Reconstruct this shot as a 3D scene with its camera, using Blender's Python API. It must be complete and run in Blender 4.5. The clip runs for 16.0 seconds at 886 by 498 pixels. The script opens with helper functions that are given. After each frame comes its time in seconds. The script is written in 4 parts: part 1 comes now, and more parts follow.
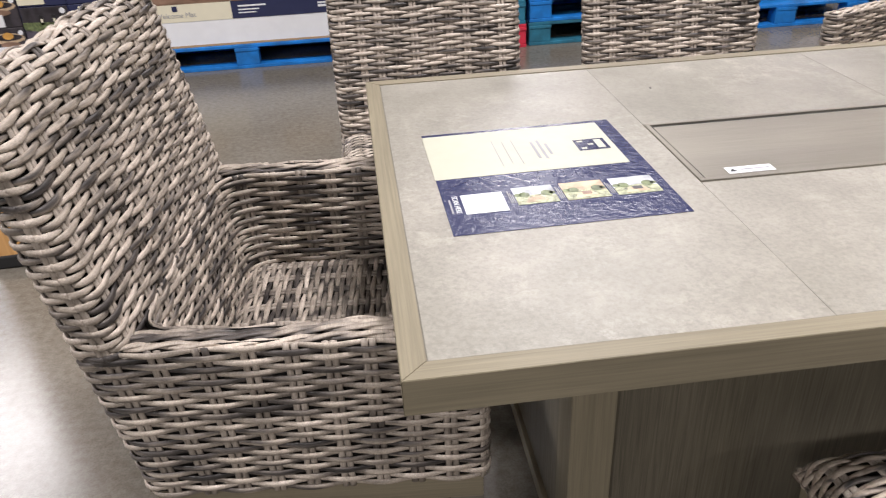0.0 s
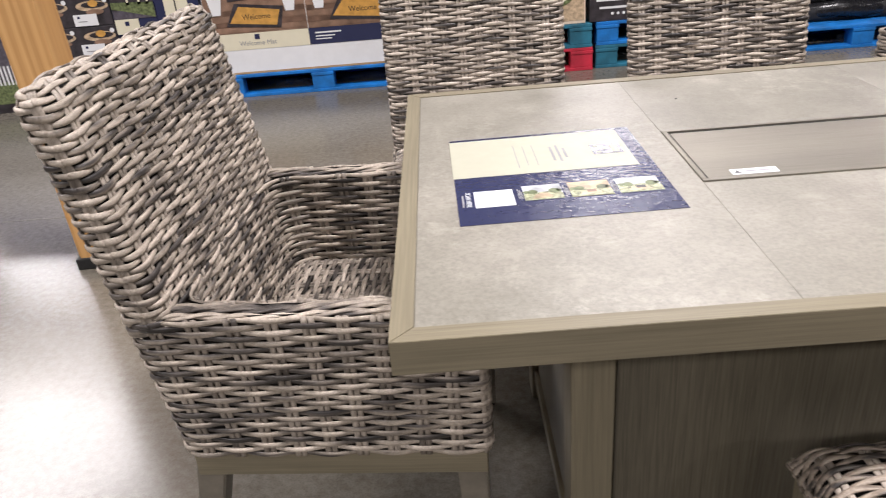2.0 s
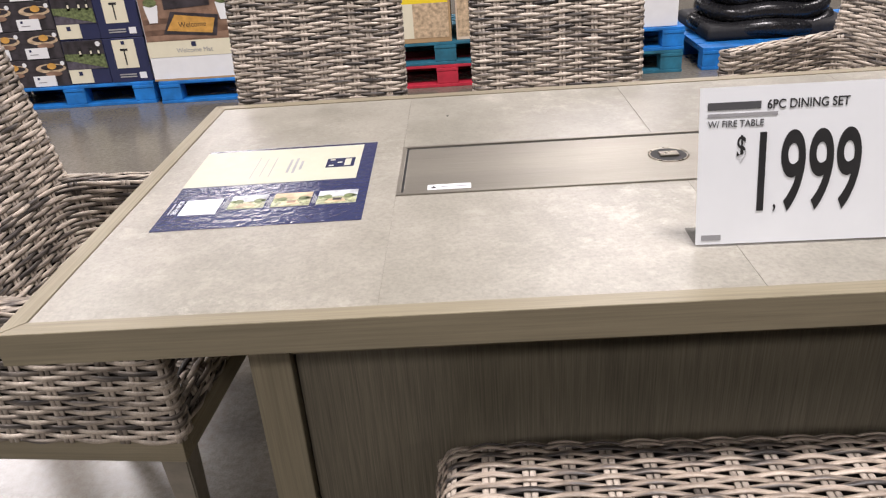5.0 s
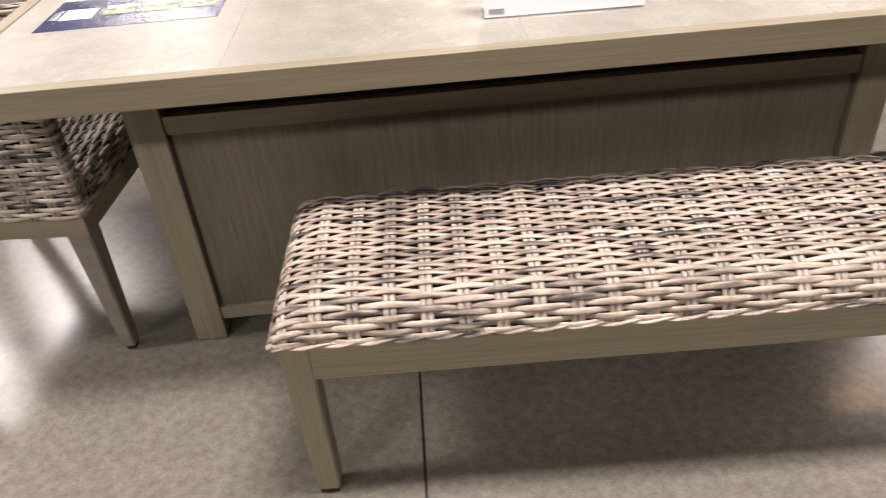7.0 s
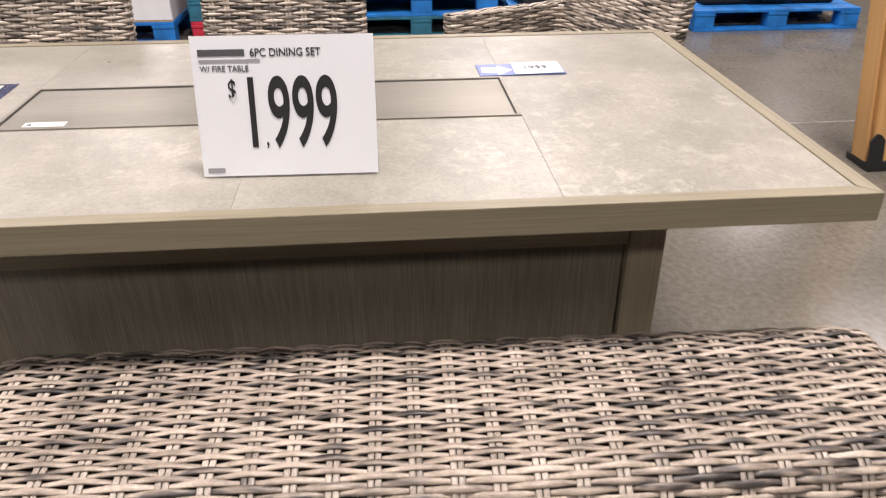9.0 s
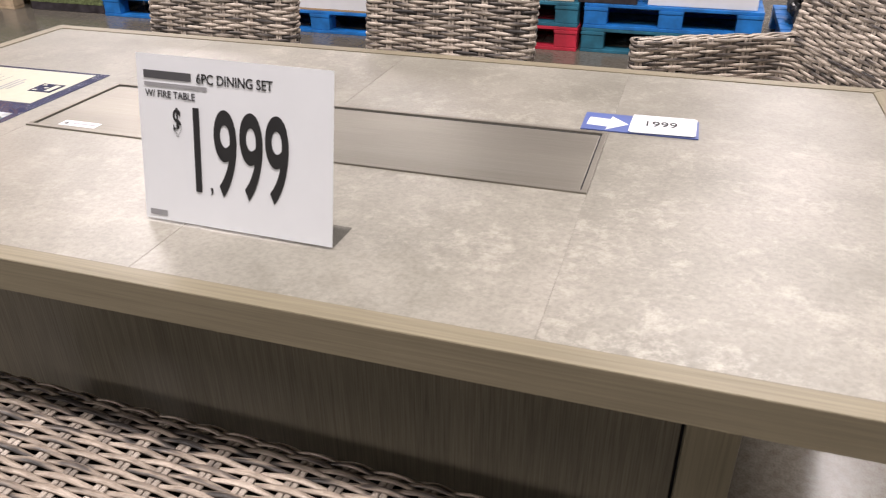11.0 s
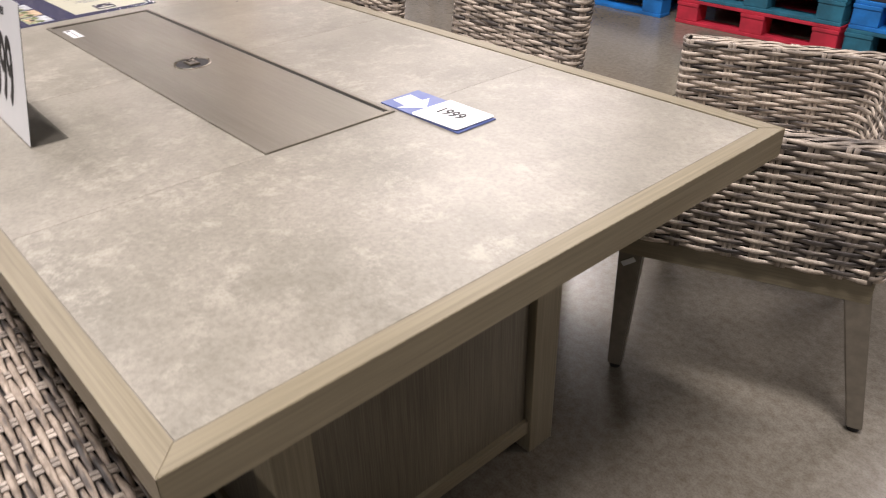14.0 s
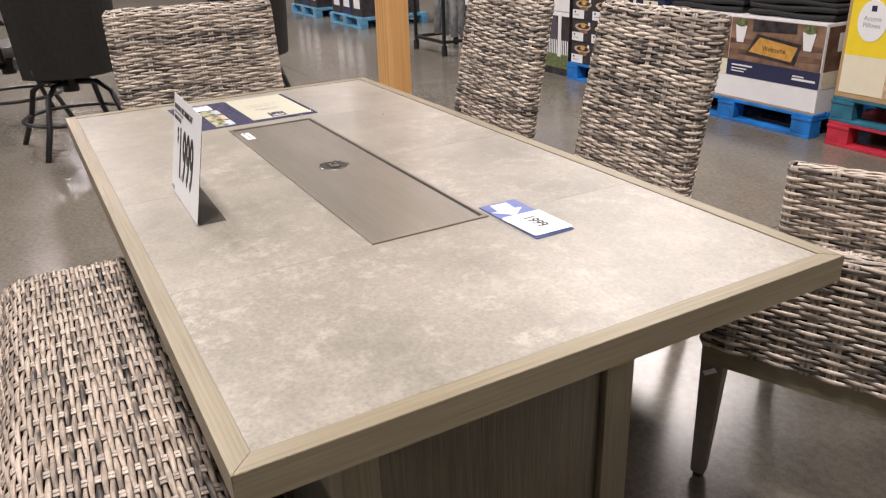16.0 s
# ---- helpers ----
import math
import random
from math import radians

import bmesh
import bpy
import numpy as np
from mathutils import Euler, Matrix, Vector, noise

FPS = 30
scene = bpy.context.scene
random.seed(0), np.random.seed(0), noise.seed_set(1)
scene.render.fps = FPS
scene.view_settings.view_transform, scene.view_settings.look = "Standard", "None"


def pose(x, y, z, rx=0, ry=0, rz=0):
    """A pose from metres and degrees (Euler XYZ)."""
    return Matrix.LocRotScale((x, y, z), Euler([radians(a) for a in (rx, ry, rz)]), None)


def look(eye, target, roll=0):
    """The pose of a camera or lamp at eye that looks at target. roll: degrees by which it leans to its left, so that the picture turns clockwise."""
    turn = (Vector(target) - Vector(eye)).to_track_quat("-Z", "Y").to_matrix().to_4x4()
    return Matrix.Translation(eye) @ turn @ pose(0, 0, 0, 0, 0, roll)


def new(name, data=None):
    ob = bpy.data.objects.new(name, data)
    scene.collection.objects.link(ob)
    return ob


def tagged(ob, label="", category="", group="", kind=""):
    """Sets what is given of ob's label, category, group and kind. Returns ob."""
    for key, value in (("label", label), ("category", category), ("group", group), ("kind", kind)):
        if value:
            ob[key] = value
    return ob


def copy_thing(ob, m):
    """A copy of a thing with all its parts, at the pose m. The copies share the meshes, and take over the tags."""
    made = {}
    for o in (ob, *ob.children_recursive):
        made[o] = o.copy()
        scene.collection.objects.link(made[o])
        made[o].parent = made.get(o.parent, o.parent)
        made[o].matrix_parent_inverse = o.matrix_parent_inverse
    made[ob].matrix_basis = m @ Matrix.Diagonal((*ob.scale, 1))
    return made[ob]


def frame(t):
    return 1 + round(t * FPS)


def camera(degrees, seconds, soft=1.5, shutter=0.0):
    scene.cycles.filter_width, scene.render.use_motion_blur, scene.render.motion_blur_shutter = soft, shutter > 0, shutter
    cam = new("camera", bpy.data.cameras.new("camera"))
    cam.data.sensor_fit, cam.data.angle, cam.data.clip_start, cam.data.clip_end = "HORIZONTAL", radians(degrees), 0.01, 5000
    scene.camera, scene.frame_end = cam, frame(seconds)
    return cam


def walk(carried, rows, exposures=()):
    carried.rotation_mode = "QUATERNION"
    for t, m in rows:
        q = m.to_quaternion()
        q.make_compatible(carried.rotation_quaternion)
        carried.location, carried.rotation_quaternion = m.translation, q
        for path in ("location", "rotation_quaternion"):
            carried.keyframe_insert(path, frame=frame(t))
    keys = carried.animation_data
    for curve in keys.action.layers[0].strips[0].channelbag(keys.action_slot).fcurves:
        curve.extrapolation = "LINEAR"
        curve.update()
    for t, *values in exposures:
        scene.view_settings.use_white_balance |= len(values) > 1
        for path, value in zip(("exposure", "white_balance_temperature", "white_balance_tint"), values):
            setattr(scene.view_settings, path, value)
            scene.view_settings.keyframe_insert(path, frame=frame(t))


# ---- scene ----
cam = camera(60.8, 16.0, 1.15, 0.3)
PATH = [
    (0, (-0.012, -0.638, 1.266), (0.162, 1.089, 0.273), -2.8),
    (0.5, (0.02, -0.677, 1.267), (0.035, 1.084, 0.319), -3.2),
    (1, (0.026, -0.715, 1.266), (-0.071, 1.054, 0.339), -4.1),
    (1.5, (0.034, -0.746, 1.257), (-0.073, 1.029, 0.342), -4.8),
    (2, (0.092, -0.763, 1.257), (0.056, 1.013, 0.339), -4.9),
    (2.5, (0.159, -0.779, 1.262), (0.217, 0.997, 0.343), -4.8),
    (3, (0.239, -0.763, 1.268), (0.364, 1.016, 0.363), -4.7),
    (3.2, (0.284, -0.755, 1.27), (0.426, 1.028, 0.374), -4.4),
    (5.3, (0.674, -0.889, 1.256), (0.559, 0.891, 0.35), -4.6),
    (5.5, (0.684, -0.927, 1.248), (0.546, 0.828, 0.298), -5.2),
    (6, (0.688, -1.052, 1.201), (0.546, 0.634, 0.135), -6.4),
    (6.5, (0.731, -1.14, 1.178), (0.647, 0.507, 0.046), -6.2),
    (7, (0.845, -1.192, 1.193), (0.871, 0.442, 0.04), -4.8),
    (7.5, (0.987, -1.234, 1.199), (1.132, 0.416, 0.077), -2.8),
    (8, (1.124, -1.215, 1.234), (1.349, 0.431, 0.12), -1.4),
    (8.5, (1.203, -1.16, 1.226), (1.466, 0.527, 0.184), -0.5),
    (9, (1.277, -1.031, 1.261), (1.421, 0.701, 0.271), -0.1),
    (9.2, (1.314, -0.991, 1.256), (1.40, 0.750, 0.277), -0.4),
    (11.5, (1.835, -0.543, 1.226), (1.154, 1.045, 0.22), -0.6),
    (12, (2.028, -0.482, 1.245), (1.237, 1.042, 0.221), -1.1),
    (12.5, (2.144, -0.421, 1.228), (1.258, 1.053, 0.206), -1.4),
    (13, (2.249, -0.295, 1.228), (1.254, 1.101, 0.198), -1.6),
    (13.5, (2.371, -0.161, 1.232), (1.23, 1.117, 0.199), -1.6),
    (14, (2.568, -0.107, 1.232), (1.288, 1.019, 0.186), -1.3),
    (14.5, (2.689, -0.102, 1.248), (1.283, 0.882, 0.221), -1.5),
    (15, (2.731, -0.093, 1.264), (1.234, 0.811, 0.293), -1.9),
    (15.5, (2.767, -0.1, 1.293), (1.204, 0.782, 0.409), -2.1),
    (16, (2.789, -0.107, 1.308), (1.181, 0.77, 0.504), -2.2),
]
walk(cam, [(t, look(eye, target, roll)) for t, eye, target, roll in PATH],
     [(0, -0.08, 5950, 7), (3.2, -0.06, 6050, 8), (5.5, 0.02, 6100, 9), (6.5, 0.33, 6350, 10), (8.0, 0.28, 6400, 10), (9.0, 0.05, 6300, 10), (11.5, -0.15, 6200, 10), (13.0, -0.2, 6250, 10), (16.0, -0.1, 6350, 10)])

# ---- world and light ----
world = bpy.data.worlds.new("hall_air")
scene.world = world
world.use_nodes = True
world.node_tree.nodes["Background"].inputs[0].default_value = (0.9, 0.95, 1.0, 1)
world.node_tree.nodes["Background"].inputs[1].default_value = 0.012

CEILING = 8.4


def high_bay(x, y, watts, size=(2.8, 1.1), colour=(1.0, 0.885, 0.845)):
    """One ceiling light of the hall, shining straight down."""
    data = bpy.data.lights.new("high_bay_light", "AREA")
    data.shape, data.size, data.size_y, data.energy, data.color = "RECTANGLE", size[0], size[1], watts, colour
    ob = new("high_bay_light", data)
    ob.location = (x, y, CEILING - 0.4)
    return ob


# x, y, watts, length, width of each lamp; the last row is added fill
LAMPS = (
    (-7.7, 10.2, 1100, 4.6, 4.4), (3.4, 9.9, 640, 3.8, 2.8), (9.8, 8.8, 420, 2.4, 1.2), (-16.6, 10.0, 350, 2.2, 0.8),
    (-11.5, 18.0, 400, 2.4, 0.9), (-6.9, 24.0, 950, 2.6, 8.0), (4.8, 21.5, 650, 2.6, 6.0), (12.0, 18.0, 230, 1.9, 0.7),
    (-6.7, -0.5, 820, 2.8, 1.1), (2.6, -0.6, 900, 2.8, 1.1), (13.0, -0.5, 120, 1.4, 0.5),
    (-16.6, 0.0, 300, 1.9, 0.7), (-24.0, 1.0, 350, 1.9, 0.7), (-24.0, 10.0, 350, 1.9, 0.7),
    # unseen lamps, added to brighten sides that face south
    (-6.7, -9.5, 900, 2.8, 1.1), (0.6, -9.0, 200, 1.5, 0.6), (6.4, -9.5, 260, 1.5, 0.6),
)
for lamp_x, lamp_y, watts, length, width in LAMPS:
    high_bay(lamp_x, lamp_y, watts, (length, width))
high_bay(7.1, 6.9, 40, (0.3, 0.3), (1.0, 0.6, 0.3))

# ---- materials ----


class Nodes:
    """A small wrapper that makes node materials short to write."""

    def __init__(self, name):
        self.mat = bpy.data.materials.new(name)
        self.mat.use_nodes = True
        self.tree = self.mat.node_tree
        self.bsdf = self.tree.nodes["Principled BSDF"]

    def add(self, kind, **values):
        node = self.tree.nodes.new(kind)
        for key, value in values.items():
            if key in node.inputs:
                node.inputs[key].default_value = value
        return node

    def link(self, a, b):
        self.tree.links.new(a, b)

    def coords(self, scale=(1, 1, 1), use="Object"):
        source = self.add("ShaderNodeTexCoord")
        mapping = self.add("ShaderNodeMapping", Scale=scale)
        self.link(source.outputs[use], mapping.inputs["Vector"])
        return mapping.outputs[0]

    def noise(self, vector, scale, detail=4.0, rough=0.55):
        node = self.add("ShaderNodeTexNoise", Scale=scale, Detail=detail, Roughness=rough)
        self.link(vector, node.inputs["Vector"])
        return node.outputs["Fac"]

    def ramp(self, fac, stops):
        node = self.add("ShaderNodeValToRGB")
        while len(node.color_ramp.elements) < len(stops):
            node.color_ramp.elements.new(0.5)
        for element, (place, colour) in zip(node.color_ramp.elements, stops):
            element.position = place
            element.color = (*colour, 1) if len(colour) == 3 else colour
        self.link(fac, node.inputs[0])
        return node.outputs[0]

    def mix(self, fac, a, b, blend="MIX"):
        node = self.tree.nodes.new("ShaderNodeMix")
        node.data_type, node.blend_type = "RGBA", blend
        for value, slot in ((fac, node.inputs[0]), (a, node.inputs[6]), (b, node.inputs[7])):
            if hasattr(value, "links"):
                self.link(value, slot)
            else:
                slot.default_value = value if isinstance(value, (int, float)) else (*value, 1)
        return node.outputs[2]

    def colour(self, socket):
        self.link(socket, self.bsdf.inputs["Base Color"])

    def rough(self, value):
        if hasattr(value, "links"):
            self.link(value, self.bsdf.inputs["Roughness"])
        else:
            self.bsdf.inputs["Roughness"].default_value = value

    def bump(self, height, strength=0.3, distance=0.002):
        node = self.add("ShaderNodeBump", Strength=strength, Distance=distance)
        self.link(height, node.inputs["Height"])
        self.link(node.outputs[0], self.bsdf.inputs["Normal"])


def grey(v):
    return (v, v, v)


def plain(name, colour, rough=0.5, metal=0.0, vary=0.12, scale=14.0, bump=0.0):
    """A surface of one colour with soft unevenness."""
    n = Nodes(name)
    v = n.coords()
    fac = n.noise(v, scale, 5)
    lo = tuple(c * (1 - vary) for c in colour)
    hi = tuple(min(1, c * (1 + vary)) for c in colour)
    n.colour(n.ramp(fac, ((0.3, lo), (0.7, hi))))
    n.rough(n.ramp(n.noise(v, scale * 3), ((0.3, grey(max(0.02, rough - 0.07))), (0.7, grey(min(1, rough + 0.07))))))
    n.bsdf.inputs["Metallic"].default_value = metal
    if bump:
        n.bump(n.noise(v, scale * 12, 3), bump, 0.001)
    return n.mat


def grained(name, dark, light, axis, rough=0.5, fine=220.0, knots=False):
    """Brushed or grained surface: streaks that run along one axis of the object."""
    n = Nodes(name)
    stretch = [fine, fine, fine]
    stretch[axis] = fine * 0.02
    v = n.coords(tuple(stretch))
    streak = n.noise(v, 1.0, 6, 0.65)
    base = n.ramp(streak, ((0.25, dark), (0.75, light)))
    broad = [5, 5, 5]
    broad[axis] = 0.9
    w = n.noise(n.coords(tuple(broad)), 1.6, 4)
    base = n.mix(0.55, base, n.ramp(w, ((0.3, grey(0.62)), (0.7, grey(1.0)))), "MULTIPLY")
    if knots:
        wave = n.add("ShaderNodeTexWave", Scale=1.0, Distortion=5.0, Detail=2.0)
        wv = [9, 9, 9]
        wv[axis] = 0.5
        n.link(n.coords(tuple(wv)), wave.inputs["Vector"])
        base = n.mix(0.35, base, n.ramp(wave.outputs["Fac"], ((0.2, dark), (0.8, light))))
    n.colour(base)
    n.rough(n.ramp(streak, ((0.2, grey(rough + 0.1)), (0.8, grey(rough - 0.05)))))
    n.bump(streak, 0.25, 0.0008)
    return n.mat


def weave_material(name, stops, stretch, along, spread=1.0):
    """Flat resin strands: dyed in lengths, so that the tone changes along each strand, with fine streaks."""
    n = Nodes(name)
    info = n.add("ShaderNodeObjectInfo")
    far = n.tree.nodes.new("ShaderNodeMath")
    far.operation = "MULTIPLY"
    n.link(info.outputs["Random"], far.inputs[0])
    far.inputs[1].default_value = 40.0
    shift = n.add("ShaderNodeVectorMath")
    n.link(n.coords(stretch), shift.inputs[0])
    n.link(far.outputs[0], shift.inputs[1])
    lengths = n.noise(shift.outputs[0], 1.0, 2.0, 0.6)
    cloud = n.noise(n.coords((5, 5, 7)), 1.0, 3.0, 0.6)
    own = n.ramp(info.outputs["Random"], ((0.0, grey(0.36)), (1.0, grey(0.64))))
    tone = n.mix(0.12, n.mix(0.42, lengths, own), cloud)
    tone = n.ramp(tone, [(0.482 + spread * 0.19 * (place - 0.5), colour) for place, colour in stops])
    scale = [520, 520, 520]
    scale[along] = 14
    streak = n.noise(n.coords(tuple(scale)), 1.0, 4, 0.65)
    tone = n.mix(0.85, tone, n.ramp(streak, ((0.28, (0.5, 0.48, 0.46)), (0.66, grey(1.0)))), "MULTIPLY")
    scuff = n.noise(n.coords((60, 60, 60)), 1.0, 4, 0.7)
    tone = n.mix(0.55, tone, n.ramp(scuff, ((0.36, (0.6, 0.58, 0.56)), (0.52, grey(1.0)))), "MULTIPLY")
    n.colour(tone)
    n.rough(n.ramp(streak, ((0.3, grey(0.5)), (0.7, grey(0.33)))))
    n.bsdf.inputs["Specular IOR Level"].default_value = 0.5
    n.bump(streak, 0.5, 0.0008)
    return n.mat


def tile_material():
    n = Nodes("stone_look_tile")
    v = n.coords()
    info = n.add("ShaderNodeObjectInfo")
    shift = n.add("ShaderNodeVectorMath")
    n.link(v, shift.inputs[0])
    n.link(info.outputs["Random"], shift.inputs[1])
    p = shift.outputs[0]
    cloud = n.noise(p, 4.0, 8, 0.6)
    grain = n.noise(p, 130.0, 5, 0.7)
    base = n.ramp(cloud, ((0.3, (0.215, 0.204, 0.167)), (0.5, (0.28, 0.265, 0.222)), (0.7, (0.35, 0.329, 0.282))))
    base = n.mix(0.45, base, n.ramp(grain, ((0.35, grey(0.5)), (0.58, grey(1.0)))), "MULTIPLY")
    flecks = n.noise(p, 20.0, 12, 0.85)
    worn = n.ramp(n.noise(p, 2.2, 4, 0.6), ((0.4, grey(0.15)), (0.62, grey(1.0))))
    mask = n.mix(1.0, n.ramp(flecks, ((0.5, grey(0)), (0.62, grey(0.7)))), worn, "MULTIPLY")
    base = n.mix(mask, base, (0.46, 0.435, 0.375))
    n.colour(base)
    n.rough(n.ramp(grain, ((0.3, grey(0.31)), (0.7, grey(0.37)))))
    n.bump(n.mix(0.42, grain, flecks), 0.3, 0.0016)
    return n.mat


def concrete_material():
    n = Nodes("polished_concrete")
    v = n.coords()
    cloud = n.noise(v, 0.8, 6, 0.6)
    blotch = n.noise(v, 6.0, 6, 0.6)
    mottle = n.noise(v, 45.0, 5, 0.6)
    sand = n.noise(v, 190.0, 3, 0.6)
    base = n.ramp(cloud, ((0.3, (0.16, 0.147, 0.122)), (0.7, (0.232, 0.216, 0.185))))
    base = n.mix(0.3, base, n.ramp(blotch, ((0.25, grey(0.7)), (0.75, grey(1.0)))), "MULTIPLY")
    base = n.mix(0.6, base, n.ramp(mottle, ((0.3, (0.5, 0.46, 0.4)), (0.64, grey(1.0)))), "MULTIPLY")
    base = n.mix(0.35, base, n.ramp(sand, ((0.38, (0.5, 0.47, 0.42)), (0.56, grey(1.0)))), "MULTIPLY")
    n.colour(base)
    n.rough(n.ramp(blotch, ((0.3, grey(0.17)), (0.7, grey(0.24)))))
    n.bump(n.noise(v, 30.0, 3), 0.04, 0.002)
    return n.mat


GREIGE_DARK, GREIGE_LIGHT = (0.19, 0.164, 0.108), (0.3, 0.263, 0.176)
M_WOOD = [grained("brushed_greige_" + a, GREIGE_DARK, GREIGE_LIGHT, i, 0.42) for i, a in enumerate("xyz")]
PANEL_DARK, PANEL_LIGHT = (0.085, 0.075, 0.052), (0.205, 0.182, 0.13)
M_PANEL = grained("brushed_panel", PANEL_DARK, PANEL_LIGHT, 2, 0.4, 380.0)
M_TILE = tile_material()
M_GROUT = plain("tile_grout", (0.24, 0.222, 0.185), 0.8)
M_STEEL = grained("brushed_steel", (0.28, 0.26, 0.218), (0.32, 0.297, 0.25), 0, 0.36, 500.0)
M_STEEL.node_tree.nodes["Principled BSDF"].inputs["Metallic"].default_value = 0.65
M_CHROME = plain("bronzed_steel", (0.32, 0.29, 0.24), 0.3, 1.0)
# black plastic and metal parts; in gaps its black stands for deep shade
M_BLACK = plain("black_parts_gap_shade", (0.012, 0.012, 0.012), 0.7)
WICKER = ((0.0, (0.035, 0.031, 0.029)), (0.25, (0.1, 0.088, 0.08)), (0.48, (0.33, 0.288, 0.242)), (0.7, (0.55, 0.482, 0.4)), (1.0, (0.74, 0.655, 0.56)))
M_WICKER = weave_material("grey_beige_wicker", WICKER, (6, 6, 55), 1, 1.1)
BENCH_TONES = ((0.0, (0.04, 0.036, 0.033)), (0.22, (0.11, 0.095, 0.084)), (0.4, (0.31, 0.258, 0.208)), (0.7, (0.48, 0.403, 0.325)), (1.0, (0.6, 0.517, 0.43)))
M_BENCH = weave_material("sand_wicker", BENCH_TONES, (6, 55, 55), 0)
STAKE_TONES = ((0.0, (0.09, 0.078, 0.068)), (0.4, (0.36, 0.315, 0.265)), (1.0, (0.62, 0.55, 0.47)))
M_STAKE = weave_material("wicker_stakes", STAKE_TONES, (14, 14, 14), 2)
# near-black in place of the shade seen between wicker strands
M_GAP_SHADE = plain("wicker_gap_shade", (0.009, 0.008, 0.007), 0.85)
M_DARK_WICKER = weave_material("charcoal_wicker", ((0.0, (0.014, 0.014, 0.015)), (1.0, (0.075, 0.07, 0.068))), (6, 6, 55), 1)
M_DARK_METAL = plain("charcoal_metal", (0.022, 0.022, 0.024), 0.4, 0.3)
M_LEG = plain("greige_legs", (0.19, 0.17, 0.135), 0.42, 0.0, 0.15, 40.0)
M_CONCRETE = concrete_material()
M_JOINT = plain("joint_filler", (0.06, 0.057, 0.052), 0.9)
M_CEDAR = grained("cedar", (0.5, 0.26, 0.085), (0.75, 0.45, 0.18), 2, 0.5, 60.0, True)
M_PAPER = plain("white_paper", (0.77, 0.79, 0.81), 0.35, 0.0, 0.02)
M_LAMINATE = plain("navy_laminate", (0.035, 0.04, 0.095), 0.2, 0.0, 0.05)
M_LAMINATE_NODES = M_LAMINATE.node_tree
ripple = M_LAMINATE_NODES.nodes.new("ShaderNodeTexNoise")
ripple.inputs["Scale"].default_value, ripple.inputs["Detail"].default_value = 75.0, 2.0
ripple_bump = M_LAMINATE_NODES.nodes.new("ShaderNodeBump")
ripple_bump.inputs["Strength"].default_value, ripple_bump.inputs["Distance"].default_value = 0.5, 0.002
ripple_place = M_LAMINATE_NODES.nodes.new("ShaderNodeTexCoord")
M_LAMINATE_NODES.links.new(ripple_place.outputs["Object"], ripple.inputs["Vector"])
M_LAMINATE_NODES.links.new(ripple.outputs["Fac"], ripple_bump.inputs["Height"])
M_LAMINATE_NODES.links.new(ripple_bump.outputs[0], M_LAMINATE_NODES.nodes["Principled BSDF"].inputs["Normal"])
M_PALE_GREEN = plain("pale_green_photo", (0.34, 0.36, 0.22), 0.3, 0.0, 0.7, 90.0)
M_CREAM = plain("cream_print", (0.48, 0.475, 0.375), 0.4, 0.0, 0.02)
M_CREAM_BOX = plain("cream_carton_print", (0.72, 0.68, 0.52), 0.4, 0.0, 0.03)
M_NAVY = plain("navy_print", (0.03, 0.035, 0.085), 0.2, 0.0, 0.05)
M_INK = plain("black_ink", (0.016, 0.016, 0.017), 0.5)
M_GREY_INK = plain("grey_ink", (0.3, 0.3, 0.31), 0.5)
M_DARK_GREY_INK = plain("dark_grey_ink", (0.07, 0.07, 0.075), 0.5)
M_LABEL_BLUE = plain("leaflet_blue", (0.1, 0.14, 0.36), 0.35)
M_WHITE_BOX = plain("white_carton", (0.76, 0.77, 0.78), 0.5, 0.0, 0.03)
M_CARDBOARD = plain("brown_cardboard", (0.4, 0.27, 0.14), 0.75)
M_ORANGE = plain("orange_print", (0.55, 0.3, 0.07), 0.4, 0.0, 0.2, 30.0)
M_BROWN = plain("brown_photo", (0.23, 0.145, 0.1), 0.35, 0.0, 0.5, 9.0)
M_PHOTO_GREEN = plain("green_photo", (0.13, 0.16, 0.07), 0.35, 0.0, 0.7, 60.0)
M_PHOTO_DARK = plain("dark_photo", (0.04, 0.035, 0.04), 0.35, 0.0, 0.6, 18.0)
M_PHOTO_TAN = plain("tan_photo", (0.5, 0.38, 0.25), 0.35, 0.0, 0.45, 40.0)
M_PHOTO_GREY = plain("grey_photo", (0.45, 0.47, 0.5), 0.35, 0.0, 0.5, 30.0)
M_BOARD = plain("dark_board_photo", (0.15, 0.09, 0.062), 0.35, 0.0, 0.5, 12.0)
M_PLUM = plain("plum_photo", (0.09, 0.08, 0.1), 0.35, 0.0, 0.4, 50.0)
M_YELLOW = plain("yellow_print", (0.8, 0.62, 0.03), 0.4, 0.0, 0.04)
M_PEACH = plain("peach_print", (0.74, 0.6, 0.46), 0.4, 0.0, 0.12)
M_BRIGHT_BLUE = plain("bright_blue_print", (0.03, 0.1, 0.5), 0.4)
M_PALLET_BLUE = plain("blue_pallet_paint", (0.012, 0.16, 0.5), 0.6, 0.0, 0.35, 9.0, 0.3)
M_PALLET_TEAL = plain("faded_teal_pallet_paint", (0.02, 0.13, 0.2), 0.65, 0.0, 0.4, 9.0, 0.3)
M_PALLET_RED = plain("red_pallet_paint", (0.45, 0.02, 0.045), 0.6, 0.0, 0.3, 9.0, 0.3)
M_PALLET_PALE = plain("pale_blue_pallet_paint", (0.12, 0.32, 0.5), 0.65, 0.0, 0.4, 9.0, 0.3)
